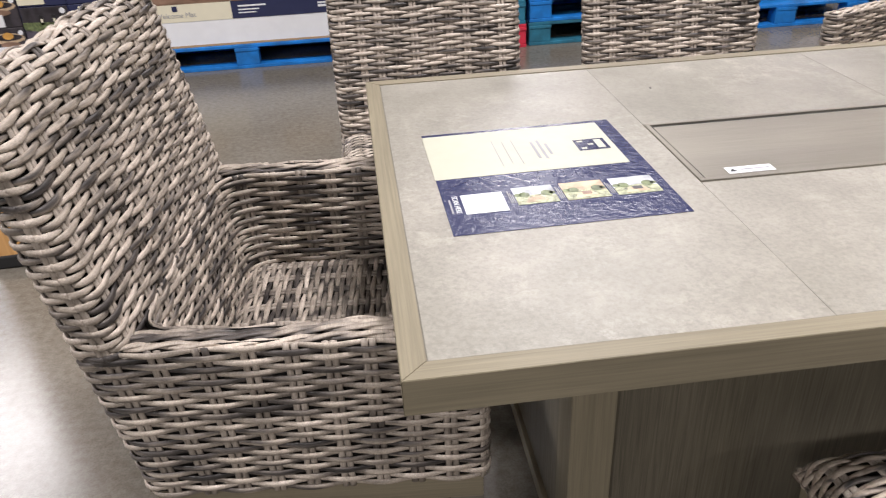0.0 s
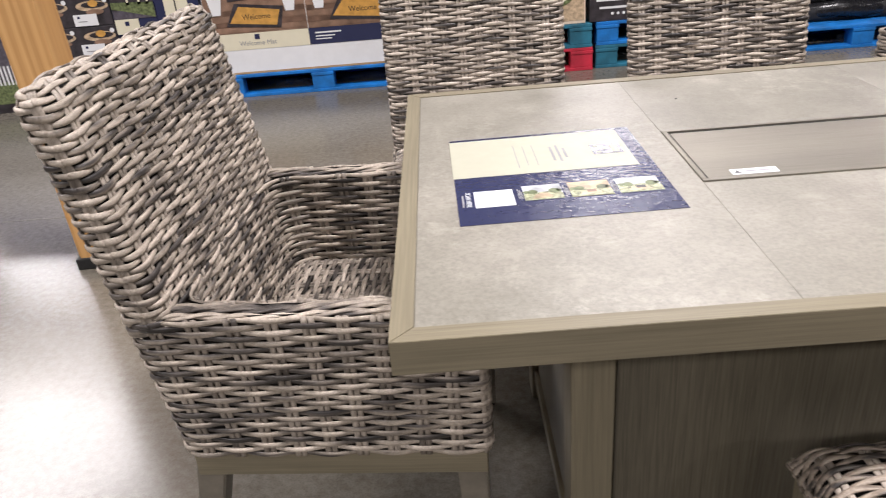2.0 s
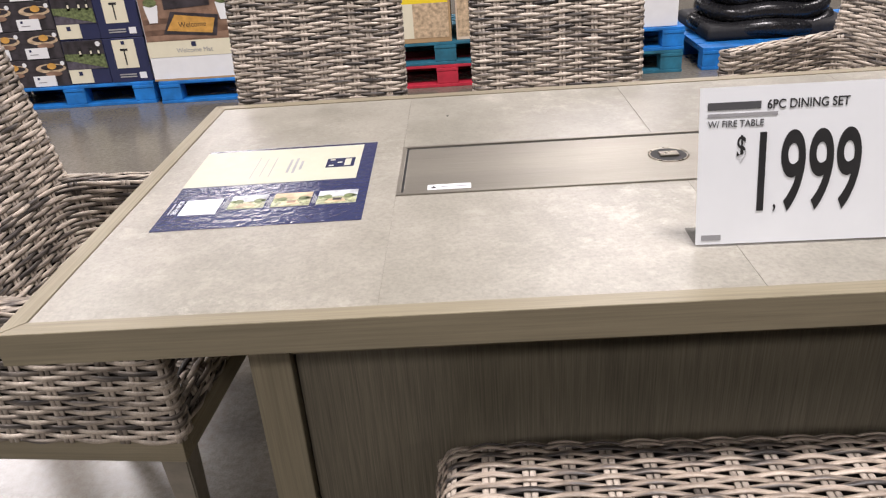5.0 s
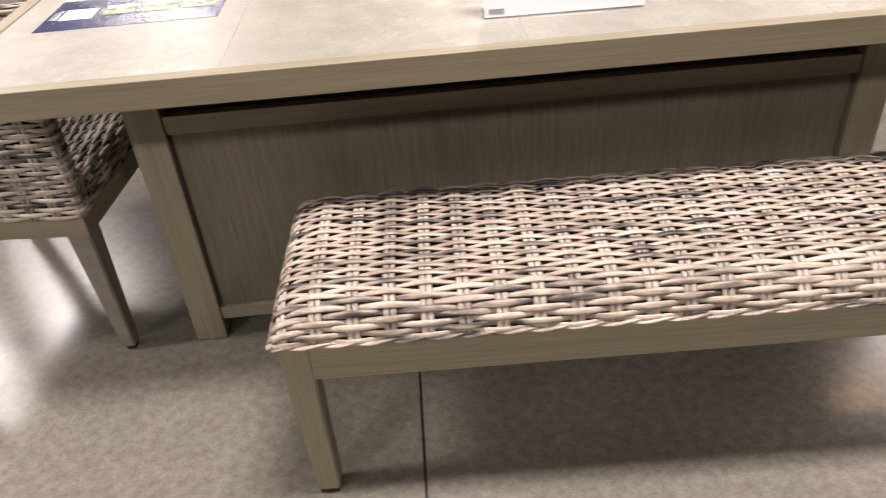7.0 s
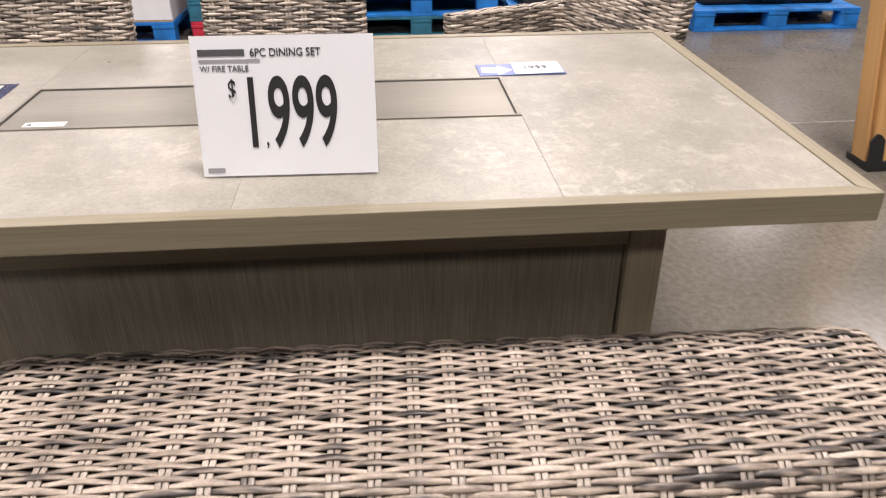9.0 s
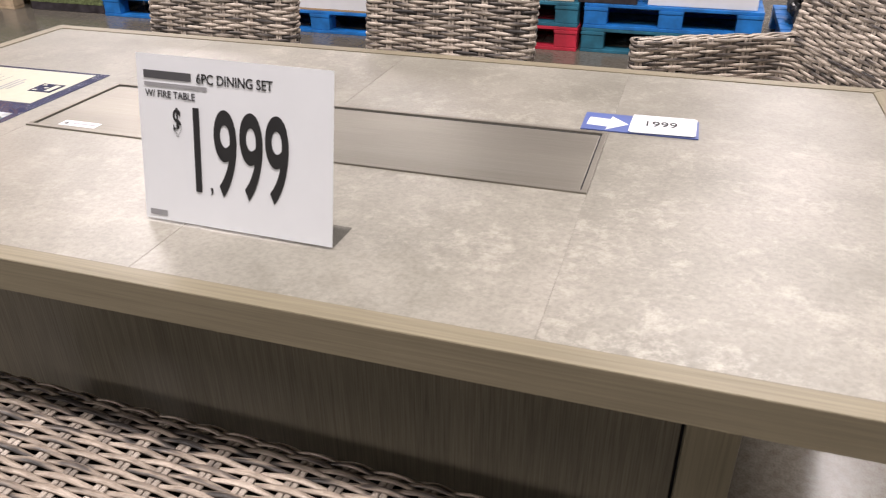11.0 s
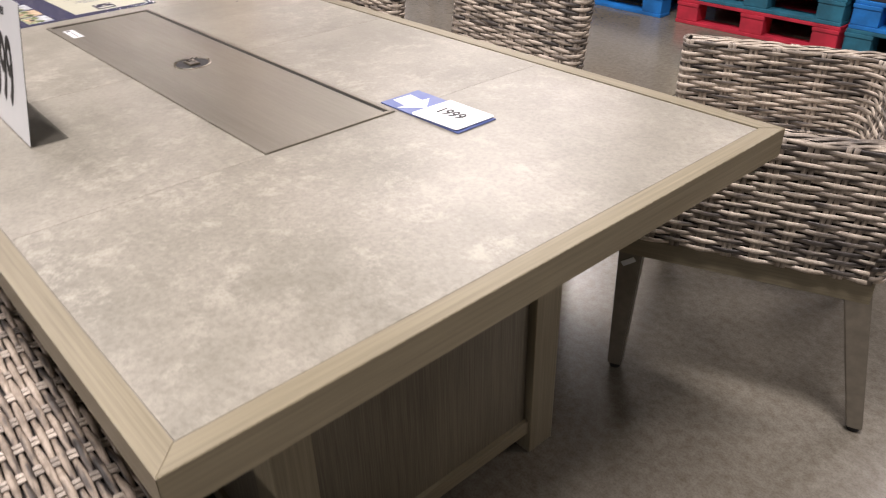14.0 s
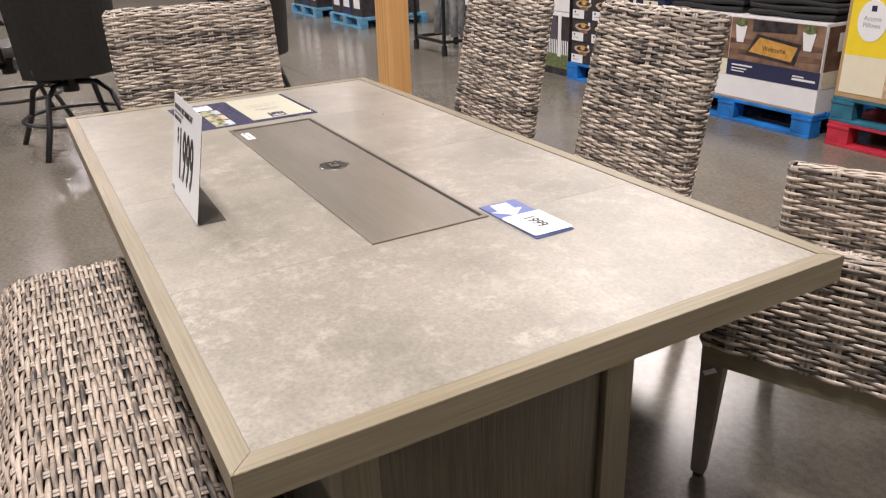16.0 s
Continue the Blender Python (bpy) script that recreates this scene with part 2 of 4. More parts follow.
M_PALLET_WOOD = plain("raw_pallet_wood", (0.42, 0.33, 0.22), 0.75, 0.0, 0.3, 12.0, 0.3)
M_FABRIC = plain("black_fabric", (0.011, 0.011, 0.013), 0.75, 0.0, 0.3, 40.0, 0.4)
M_BLACK_SHINE = plain("black_plastic_wrap", (0.014, 0.014, 0.016), 0.25, 0.0, 0.3, 12.0, 0.4)
M_FILM = plain("grey_stretch_film", (0.4, 0.42, 0.45), 0.22, 0.0, 0.4, 16.0, 0.5)
M_DECK = plain("ceiling_deck_paint", (0.16, 0.16, 0.16), 0.7)
M_WALL = plain("hall_wall_paint", (0.22, 0.22, 0.215), 0.7, 0.0, 0.1, 0.7)

acrylic = Nodes("clear_acrylic")
clear = acrylic.add("ShaderNodeBsdfTransparent", Color=(0.97, 0.98, 0.98, 1))
gloss = acrylic.add("ShaderNodeBsdfGlossy", Roughness=0.08)
both = acrylic.add("ShaderNodeMixShader", Fac=0.015)
sheen = acrylic.add("ShaderNodeFresnel", IOR=1.3)
acrylic.link(sheen.outputs[0], both.inputs[0])
acrylic.link(clear.outputs[0], both.inputs[1])
acrylic.link(gloss.outputs[0], both.inputs[2])
acrylic.link(both.outputs[0], acrylic.tree.nodes["Material Output"].inputs["Surface"])
M_ACRYLIC = acrylic.mat
# grey tint without gloss, painting the shadow at the sign's foot
foot_shade = Nodes("acrylic_foot_shade")
tint = foot_shade.add("ShaderNodeBsdfTransparent", Color=(0.76, 0.76, 0.76, 1))
foot_shade.link(tint.outputs[0], foot_shade.tree.nodes["Material Output"].inputs["Surface"])
M_FOOT_SHADE = foot_shade.mat

# ---- helpers for building ----


def empty(name, m=None, label="", category="", group="", kind=""):
    ob = new(name)
    ob.empty_display_size = 0.1
    if m is not None:
        ob.matrix_world = m
    return tagged(ob, label, category, group, kind)


def finish(name, mesh, material, parent=None, label="", smooth=False):
    mesh.materials.append(material)
    if smooth:
        mesh.polygons.foreach_set("use_smooth", [True] * len(mesh.polygons))
    ob = new(name, mesh)
    if parent is not None:
        ob.parent = parent
    return tagged(ob, label)


def part(name, bm, material, parent=None, label="", smooth=False):
    mesh = bpy.data.meshes.new(name)
    bm.to_mesh(mesh)
    bm.free()
    return finish(name, mesh, material, parent, label, smooth)


def block(lo, hi, bevel=0.002):
    """A box from corner to corner with eased edges."""
    bm = bmesh.new()
    bmesh.ops.create_cube(bm, size=1.0)
    size = [hi[i] - lo[i] for i in range(3)]
    for v in bm.verts:
        v.co = Vector([(lo[i] + hi[i]) / 2 + v.co[i] * size[i] for i in range(3)])
    if bevel > 0:
        bmesh.ops.bevel(bm, geom=bm.edges[:], offset=min(bevel, min(size) * 0.4), segments=2, affect="EDGES", profile=0.6)
    return bm


def taper(top, bottom, z0, z1, top_half, bottom_half, bevel=0.003):
    """A square leg that tapers from its top to its foot."""
    bm = bmesh.new()
    rings = []
    for (cx, cy), half, z in ((bottom, bottom_half, z0), (top, top_half, z1)):
        rings.append([bm.verts.new((cx + sx * half, cy + sy * half, z)) for sx, sy in ((-1, -1), (1, -1), (1, 1), (-1, 1))])
    bm.faces.new(rings[0][::-1])
    bm.faces.new(rings[1])
    for i in range(4):
        j = (i + 1) % 4
        bm.faces.new((rings[0][i], rings[0][j], rings[1][j], rings[1][i]))
    bmesh.ops.bevel(bm, geom=bm.edges[:], offset=bevel, segments=2, affect="EDGES")
    return bm


def prism(points, z0, z1, bevel=0.0):
    """An upright prism over a polygon in the xy plane."""
    bm = bmesh.new()
    low = [bm.verts.new((x, y, z0)) for x, y in points]
    high = [bm.verts.new((x, y, z1)) for x, y in points]
    bm.faces.new(low[::-1])
    bm.faces.new(high)
    for i in range(len(points)):
        j = (i + 1) % len(points)
        bm.faces.new((low[i], low[j], high[j], high[i]))
    if bevel:
        bmesh.ops.bevel(bm, geom=bm.edges[:], offset=bevel, segments=2, affect="EDGES")
    bmesh.ops.recalc_face_normals(bm, faces=bm.faces[:])
    return bm


def tube(points, radius, sides=10):
    """A round bar through points."""
    bm = bmesh.new()
    rings = []
    pts = [Vector(p) for p in points]
    for i, p in enumerate(pts):
        along = (pts[min(i + 1, len(pts) - 1)] - pts[max(i - 1, 0)]).normalized()
        a = along.orthogonal().normalized()
        b = along.cross(a)
        rings.append([bm.verts.new(p + radius * (math.cos(k * math.tau / sides) * a + math.sin(k * math.tau / sides) * b)) for k in range(sides)])
    for r0, r1 in zip(rings, rings[1:]):
        best = min(range(sides), key=lambda s: (r0[0].co - r1[s].co).length)
        for k in range(sides):
            bm.faces.new((r0[k], r0[(k + 1) % sides], r1[(k + 1 + best) % sides], r1[(k + best) % sides]))
    bm.faces.new(rings[0][::-1])
    bm.faces.new(rings[-1])
    bmesh.ops.recalc_face_normals(bm, faces=bm.faces[:])
    return bm


def lettering(name, text, size, m, material, parent=None, wide=1.0, thick=0.0004, align="LEFT", bold=0.0):
    """Raised letters from the built-in font, lying in the xy plane of m."""
    data = bpy.data.curves.new(name, "FONT")
    data.body, data.size, data.extrude, data.align_x, data.offset = text, size, thick, align, bold * size
    ob = bpy.data.objects.new(name, data)
    mesh = bpy.data.meshes.new_from_object(ob)
    bpy.data.objects.remove(ob)
    mesh.transform(Matrix.Diagonal((wide, 1, 1, 1)))
    mesh.transform(m)
    return finish(name, mesh, material, parent)


# ---- weaving ----
WEAVE_RANDOM = random.Random(7)


def frames_of(surface, u, v):
    """Place and unit vectors (along u, along v, outward) of a surface at u, v metres."""
    e = 0.002
    p = Vector(surface(u, v))
    a = (Vector(surface(u + e, v)) - Vector(surface(u - e, v))).normalized()
    b = (Vector(surface(u, v + e)) - Vector(surface(u, v - e))).normalized()
    n = a.cross(b)
    if n.length < 1e-6:
        n = Vector((0, 0, 1))
    return p, a, b, n.normalized()


SECTION = ((-0.5, 0.0), (-0.36, 0.72), (0.0, 0.95), (0.36, 0.72), (0.5, 0.0), (0.0, -0.8))


def ribbon(verts, faces, path, width, thick):
    """One flat strand along a path of (place, sideways, outward)."""
    start = len(verts)
    k = len(SECTION)
    for p, b, n in path:
        for s, h in SECTION:
            verts.append(p + b * (s * width) + n * (h * thick))
    for i in range(len(path) - 1):
        for j in range(k):
            q = (j + 1) % k
            faces.append((start + i * k + j, start + (i + 1) * k + j, start + (i + 1) * k + q, start + i * k + q))
    faces.append(tuple(start + j for j in range(k)))
    end = start + (len(path) - 1) * k
    faces.append(tuple(end + j for j in reversed(range(k))))


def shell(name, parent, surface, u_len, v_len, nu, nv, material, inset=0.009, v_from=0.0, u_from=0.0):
    """A lining sheet just beneath a woven surface, near-black to stand for shade between strands."""
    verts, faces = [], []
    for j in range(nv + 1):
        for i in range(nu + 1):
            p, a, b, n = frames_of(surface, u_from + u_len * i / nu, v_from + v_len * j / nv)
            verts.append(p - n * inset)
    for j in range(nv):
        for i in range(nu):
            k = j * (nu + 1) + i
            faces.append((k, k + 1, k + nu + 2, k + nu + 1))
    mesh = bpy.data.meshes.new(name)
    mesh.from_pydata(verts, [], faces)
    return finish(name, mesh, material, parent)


def weave(name, thing, surface, u_len, v_len, stake, row, weft, stakes, grid, swing=0.0036, steps=6, width=1.0, jitter=0.1, label=""):
    """A woven surface: rows of strands that run along u, over and under pairs of stakes that run along v, on a
    near-black sheet that stands for shade in the gaps.
    """
    parent = shell(name, thing, surface, u_len, v_len, grid[0], grid[1], M_GAP_SHADE)
    tagged(parent, label)
    count = max(2, round(u_len / stake))
    stake = u_len / count
    rows = max(1, round(v_len / row))
    row = v_len / rows
    rnd = WEAVE_RANDOM
    for j in range(rows):
        verts, faces = [], []
        v = (j + 0.5) * row
        side = 1 if j % 2 else -1
        path = []
        drift = rnd.uniform(0, 6)
        for k in range(count * steps + 1):
            cells = k / steps
            c = math.cos(math.pi * cells) * side
            wave = c
            p, a, b, n = frames_of(surface, cells * stake, v + jitter * row * math.sin(cells * 1.3 + drift))
            path.append((p + n * (swing * wave), b * (0.93 + 0.15 * wave), n))
        ribbon(verts, faces, path, row * 1.03 * width * rnd.uniform(0.9, 1.04), 0.0029)
        mesh = bpy.data.meshes.new("strand")
        mesh.from_pydata(verts, [], faces)
        finish("strand", mesh, weft, parent, "", True)
    v_steps = max(2, rows)
    for i in range(count + 1):
        verts, faces = [], []
        for shift in (-0.0053, 0.0053):
            path = []
            for s in range(v_steps + 1):
                p, a, b, n = frames_of(surface, i * stake + shift, v_len * s / v_steps)
                path.append((p + n * 0.0006, a, n))
            ribbon(verts, faces, path, 0.0102, 0.0022)
        mesh = bpy.data.meshes.new("stake")
        mesh.from_pydata(verts, [], faces)
        finish("stake", mesh, stakes, parent, "", True)
    return parent


def rounded_loop(corners):
    """A closed plan line through (x, y, radius) corners, run counter-clockwise outside: a function of metres, and its length."""
    pts = []
    n = len(corners)
    for i in range(n):
        p = Vector(corners[i][:2])
        before, after = Vector(corners[i - 1][:2]), Vector(corners[(i + 1) % n][:2])
        r = corners[i][2]
        d0, d1 = (before - p).normalized(), (after - p).normalized()
        angle = d0.angle(d1)
        cut = r / math.tan(angle / 2)
        a, b = p + d0 * cut, p + d1 * cut
        for s in range(9):
            f = s / 8
            pts.append(a * (1 - f) ** 2 + p * 2 * f * (1 - f) + b * f * f)
    pts.append(pts[0])
    dist = [0.0]
    for p, q in zip(pts, pts[1:]):
        dist.append(dist[-1] + (q - p).length)
    total = dist[-1]
    xs, ys = [p.x for p in pts], [p.y for p in pts]

    def at(u):
        u %= total
        return float(np.interp(u, dist, xs)), float(np.interp(u, dist, ys))

    return at, total


def step(a, b, x):
    f = min(1.0, max(0.0, (x - a) / (b - a)))
    return f * f * (3 - 2 * f)


def arc_table(half, height, power):
    """Arc length along the profile of a low cushion, against the place across it."""
    place = np.sin(np.linspace(-math.pi / 2, math.pi / 2, 600)) * half
    rise = height * np.maximum(0, 1 - np.abs(place / half) ** power) ** 0.6
    length = np.concatenate(([0.0], np.cumsum(np.hypot(np.diff(place), np.diff(rise)))))
    return place, length


def pillow(hx, hy, z0, height, px=16, py=6):
    """A low woven cushion top, centred: a surface of metres along its two profiles, and their lengths."""
    x_place, x_len = arc_table(hx, height, px)
    y_place, y_len = arc_table(hy, height, py)

    def surface(u, v):
        x, y = float(np.interp(u, x_len, x_place)), float(np.interp(v, y_len, y_place))
        dome = max(0.0, (1 - abs(x / hx) ** px) * (1 - abs(y / hy) ** py))
        return (x + 1e-4 * (u - x_len[-1] / 2), y + 1e-4 * (v - y_len[-1] / 2), z0 + height * dome ** 0.6)

    return surface, float(x_len[-1]), float(y_len[-1])


# ---- the hall: floor, ceiling and walls ----
EDGE = 34.0
X_JOINTS = (-EDGE, -11.4, -5.3, 0.79, 6.9, 13.0, EDGE)
Y_JOINTS = (-EDGE, -9.96, -3.86, 2.24, 8.34, 14.4, EDGE)
floor = empty("floor", None, "polished grey concrete warehouse floor with sawn joints", "floor", "", "structure")
part("joint_bed", block((-EDGE, -EDGE, -0.3), (EDGE, EDGE, -0.012), 0), M_JOINT, floor, "dark filled joints")
for i in range(len(X_JOINTS) - 1):
    for j in range(len(Y_JOINTS) - 1):
        g = 0.0023
        slab = part("slab", block((X_JOINTS[i] + g, Y_JOINTS[j] + g, -0.2), (X_JOINTS[i + 1] - g, Y_JOINTS[j + 1] - g, 0), 0.002), M_CONCRETE, floor)
ceiling = tagged(part("ceiling", block((-EDGE, -EDGE, CEILING), (EDGE, EDGE, CEILING + 0.3), 0), M_DECK), "pale painted steel deck ceiling of the hall", "ceiling", "", "structure")
for name, lo, hi in (("wall_north", (-EDGE, EDGE, 0), (EDGE, EDGE + 0.3, CEILING)), ("wall_south", (-EDGE, -EDGE - 0.3, 0), (EDGE, -EDGE, CEILING)),
                     ("wall_east", (EDGE, -EDGE, 0), (EDGE + 0.3, EDGE, CEILING)), ("wall_west", (-EDGE - 0.3, -EDGE, 0), (-EDGE, EDGE, CEILING))):
    tagged(part(name, block(lo, hi, 0), M_WALL), "plain painted wall of the hall", "wall", "", "structure")

# ---- fire table ----
TL, TD, TZ, TH = 2.074, 1.086, 0.74, 0.05
table = empty("fire_table", None, "greige brushed dining table with stone-look tile top and covered burner", "table")
RIM = 0.031
top = part("tabletop_core", block((0.012, 0.012, TZ - TH), (TL - 0.012, TD - 0.012, TZ - 0.0024), 0.001), M_GROUT, table)
for pts, mat in (
    (((0, 0), (TL, 0), (TL - RIM, RIM), (RIM, RIM)), M_WOOD[0]),
    (((TL, TD), (0, TD), (RIM, TD - RIM), (TL - RIM, TD - RIM)), M_WOOD[0]),
    (((0, TD), (0, 0), (RIM, RIM), (RIM, TD - RIM)), M_WOOD[1]),
    (((TL, 0), (TL, TD), (TL - RIM, TD - RIM), (TL - RIM, RIM)), M_WOOD[1]),
):
    part("rim_rail", prism(pts, TZ - TH, TZ, 0.0008), mat, table, "greige brushed rim rail")
PX0, PX1, PY0, PY1 = 0.516, TL - 0.516, 0.412, 0.675
SEAM = 0.0003
MID = TL / 2
GAP = RIM + 0.0012
tile_boxes = (
    (GAP, GAP, PX0, TD - GAP), (PX1, GAP, TL - GAP, TD - GAP),
    (PX0, GAP, MID, PY0), (MID, GAP, PX1, PY0), (PX0, PY1, MID, TD - GAP), (MID, PY1, PX1, TD - GAP),
)
for x0, y0, x1, y1 in tile_boxes:
    part("tile", block((x0 + SEAM, y0 + SEAM, TZ - 0.004), (x1 - SEAM, y1 - SEAM, TZ - 0.0015), 0.0003), M_TILE, table, "mottled stone-look porcelain tile")
burner = part("burner_gap_shade", block((PX0 + 0.001, PY0 + 0.001, TZ - 0.03), (PX1 - 0.001, PY1 - 0.001, TZ - 0.0019), 0), M_BLACK, table, "black filler standing for shade in the gap round the burner cover")
LIP = 0.009
for lo, hi in (((PX0, PY0), (PX1, PY0 + LIP)), ((PX0, PY1 - LIP), (PX1, PY1)), ((PX0, PY0 + LIP), (PX0 + LIP, PY1 - LIP)), ((PX1 - LIP, PY0 + LIP), (PX1, PY1 - LIP))):
    part("burner_lip", block((*lo, TZ - 0.012), (*hi, TZ + 0.0015), 0.001), M_STEEL, table, "thin steel edging")
cover = part("burner_cover", block((PX0 + LIP + 0.004, PY0 + LIP + 0.002, TZ - 0.01), (PX1 - LIP - 0.003, PY1 - LIP - 0.006, TZ - 0.001), 0.001), M_STEEL, table, "brushed steel burner cover plate")


def disc(cx, cy, z0, z1, r, sides=32):
    return prism([(cx + r * math.cos(k * math.tau / sides), cy + r * math.sin(k * math.tau / sides)) for k in range(sides)], z0, z1)


part("pull_recess", disc(1.037, 0.543, TZ - 0.002, TZ - 0.0003, 0.036), M_BLACK, cover, "round dark finger recess")
ring = bmesh.new()
for k in range(40):
    a = k * math.tau / 40
    for r, z in ((0.034, TZ), (0.0385, TZ + 0.0012), (0.0385, TZ - 0.001)):
        ring.verts.new((1.037 + r * math.cos(a), 0.543 + r * math.sin(a), z))
ring.verts.ensure_lookup_table()
for k in range(40):
    q = (k + 1) % 40
    for s in range(2):
        ring.faces.new((ring.verts[k * 3 + s], ring.verts[k * 3 + s + 1], ring.verts[q * 3 + s + 1], ring.verts[q * 3 + s]))
bmesh.ops.recalc_face_normals(ring, faces=ring.faces[:])
part("pull_ring", ring, M_CHROME, cover, "bronzed ring", True)
part("pull_tab", block((1.019, 0.53, TZ - 0.0005), (1.055, 0.553, TZ + 0.004), 0.002), M_CHROME, cover, "small bronzed pull tab")

BX0, BX1, BY0, BY1, POST = 0.259, 1.815, 0.212, 0.862, 0.072
for px in (BX0, BX1 - POST):
    for py in (BY0, BY1 - POST):
        part("corner_post", block((px, py, 0), (px + POST, py + POST, TZ - TH), 0.003), M_WOOD[2], table)
# black fill that paints the shade inside the table base
part("base_shade_block", block((BX0 + 0.03, BY0 + 0.03, 0.06), (BX1 - 0.03, BY1 - 0.03, TZ - TH), 0), M_BLACK, table, "black block standing for shade behind the panels")
for y, s in ((BY0, 1), (BY1, -1)):
    a, b = BX0 + POST, BX1 - POST
    for z0, z1, d, name in ((0.54, 0.58, 0.006, "top_rail"), (0.055, 0.09, 0.006, "bottom_rail")):
        lo, hi = sorted((y + s * d, y + s * 0.035))
        part(name, block((a, lo, z0), (b, hi, z1), 0.002), M_WOOD[0], table)
    lo, hi = sorted((y + s * 0.016, y + s * 0.026))
    part("panel", block((a + 0.005, lo, 0.088), (b - 0.005, hi, 0.55), 0.001), M_PANEL, table, "brushed brown-grey panel")
for x, s in ((BX0, 1), (BX1, -1)):
    a, b = BY0 + POST, BY1 - POST
    for z0, z1, d, name in ((0.54, 0.58, 0.006, "top_rail"), (0.055, 0.09, 0.006, "bottom_rail")):
        lo, hi = sorted((x + s * d, x + s * 0.035))
        part(name, block((lo, a, z0), (hi, b, z1), 0.002), M_WOOD[1], table)
    lo, hi = sorted((x + s * 0.016, x + s * 0.026))
    part("panel", block((lo, a + 0.005, 0.088), (hi, b - 0.005, 0.55), 0.001), M_PANEL, table, "brushed brown-grey panel")
part("speck", disc(0.608, 0.885, TZ - 0.0015, TZ - 0.0008, 0.003, 10), M_INK, table, "small dark speck on the tile")

# ---- woven chairs ----
SEAT_Z, RAIL_Z0, RAIL_Z1, BACK_TOP = 0.452, 0.336, 0.386, 1.026


def lean(z):
    return -0.17 * max(0.0, z - 0.42) - 0.03 * max(0.0, z - 0.7)


def chair_frame(chair, half, front, rear):
    """Rails and four tapered legs under a chair."""
    for lo, hi, mat in (
        ((rear, -half, RAIL_Z0), (front, -half + 0.03, RAIL_Z1), M_WOOD[0]), ((rear, half - 0.03, RAIL_Z0), (front, half, RAIL_Z1), M_WOOD[0]),
        ((rear, -half + 0.03, RAIL_Z0), (rear + 0.03, half - 0.03, RAIL_Z1), M_WOOD[1]), ((front - 0.03, -half + 0.03, RAIL_Z0), (front, half - 0.03, RAIL_Z1), M_WOOD[1]),
    ):
        part("seat_rail", block(lo, hi, 0.002), mat, chair, "greige metal seat rail")
    for x, foot in ((front - 0.027, front - 0.02), (rear + 0.027, rear - 0.05)):
        for s in (-1, 1):
            y = s * (half - 0.027)
            leg = part("leg", taper((x, y), (foot, y + s * 0.004), 0.012, RAIL_Z0 + 0.03, 0.0268, 0.0165), M_LEG, chair, "tapered greige leg")
            part("foot_cap", disc(foot, y + s * 0.004, 0, 0.0135, 0.013, 14), M_BLACK, leg, "black plastic foot")


def back_panel(chair, half, z0, thick0=0.078, thick1=0.056, x_front=-0.155):
    """The tall woven back: rows run round it, and its top edge is rolled over."""
    at, total = rounded_loop(((x_front, -half, 0.028), (x_front, half, 0.028), (x_front - thick0, half, 0.028), (x_front - thick0, -half, 0.028)))
    r = thick1 / 2
    height = BACK_TOP - r - z0
    roll = r * math.pi / 2

    def surface(u, v):
        x, y = at(u)
        a = min(math.pi / 2, max(0.0, (v - height) / r))
        z = z0 + min(v, height) + r * math.sin(a)
        f = (z - 0.4) / 0.6
        thick = 1 + (thick1 / thick0 - 1) * f
        x = x_front + (x - x_front) * thick
        mid = x_front - thick0 / 2 * thick
        x = mid + (x - mid) * max(0.12, math.cos(a))
        y = (y - math.copysign(r * 0.8 * (1 - math.cos(a)), y)) * (1 + 0.015 * f)
        return (x + lean(z), y, z + 0.003 * math.sin(y * 23) * f)

    weave("woven_back", chair, surface, total, height + roll * 0.9, 0.05, 0.0106, M_WICKER, M_STAKE, (60, 12), 0.0034)
    xt = x_front - thick0 / 2 * (1 + (thick1 / thick0 - 1)) + lean(BACK_TOP)
    rim(chair, "top_binding", [(xt, (half - 0.02) * (k / 10 - 1), BACK_TOP - 0.004) for k in range(21)], 0.005)


def seat(chair, x0, x1, half):
    hx, hy = (x1 - x0) / 2, half
    dome, u_len, v_len = pillow(hy, hx, 0, 0.028, 12, 12)

    def surface(u, v):
        y, x, z = dome(u, v)
        return (x + (x0 + x1) / 2, -y, SEAT_Z - 0.02 + z)

    weave("woven_seat", chair, surface, u_len, v_len, 0.053, 0.0106, M_WICKER, M_STAKE, (16, 14), 0.0034)


def rim(chair, name, points, radius=0.0075, width=0.014):
    """A pair of strands twisted along an edge."""
    pts = [Vector(p) for p in points]
    dist = [0.0]
    for p, q in zip(pts, pts[1:]):
        dist.append(dist[-1] + (q - p).length)
    verts, faces = [], []
    n = int(dist[-1] / 0.012)
    for turn in (0, math.pi):
        path = []
        for k in range(n + 1):
            d = dist[-1] * k / n
            p = Vector([float(np.interp(d, dist, [q[c] for q in pts])) for c in range(3)])
            e = Vector([float(np.interp(min(d + 0.01, dist[-1]), dist, [q[c] for q in pts])) for c in range(3)])
            b = Vector([float(np.interp(max(d - 0.01, 0), dist, [q[c] for q in pts])) for c in range(3)])
            along = (e - b).normalized()
            side = along.cross(Vector((0, 0, 1))).normalized()
            a = turn + d / 0.055 * math.pi
            path.append((p + side * radius * math.cos(a) + Vector((0, 0, 1)) * (radius * 0.6 * math.sin(a)), side, Vector((0, 0, 1))))
        ribbon(verts, faces, path, width, width * 0.32)
    mesh = bpy.data.meshes.new(name)
    mesh.from_pydata(verts, [], faces)
    return finish(name, mesh, M_WICKER, chair, "", True)


ARM_TOP = 0.668


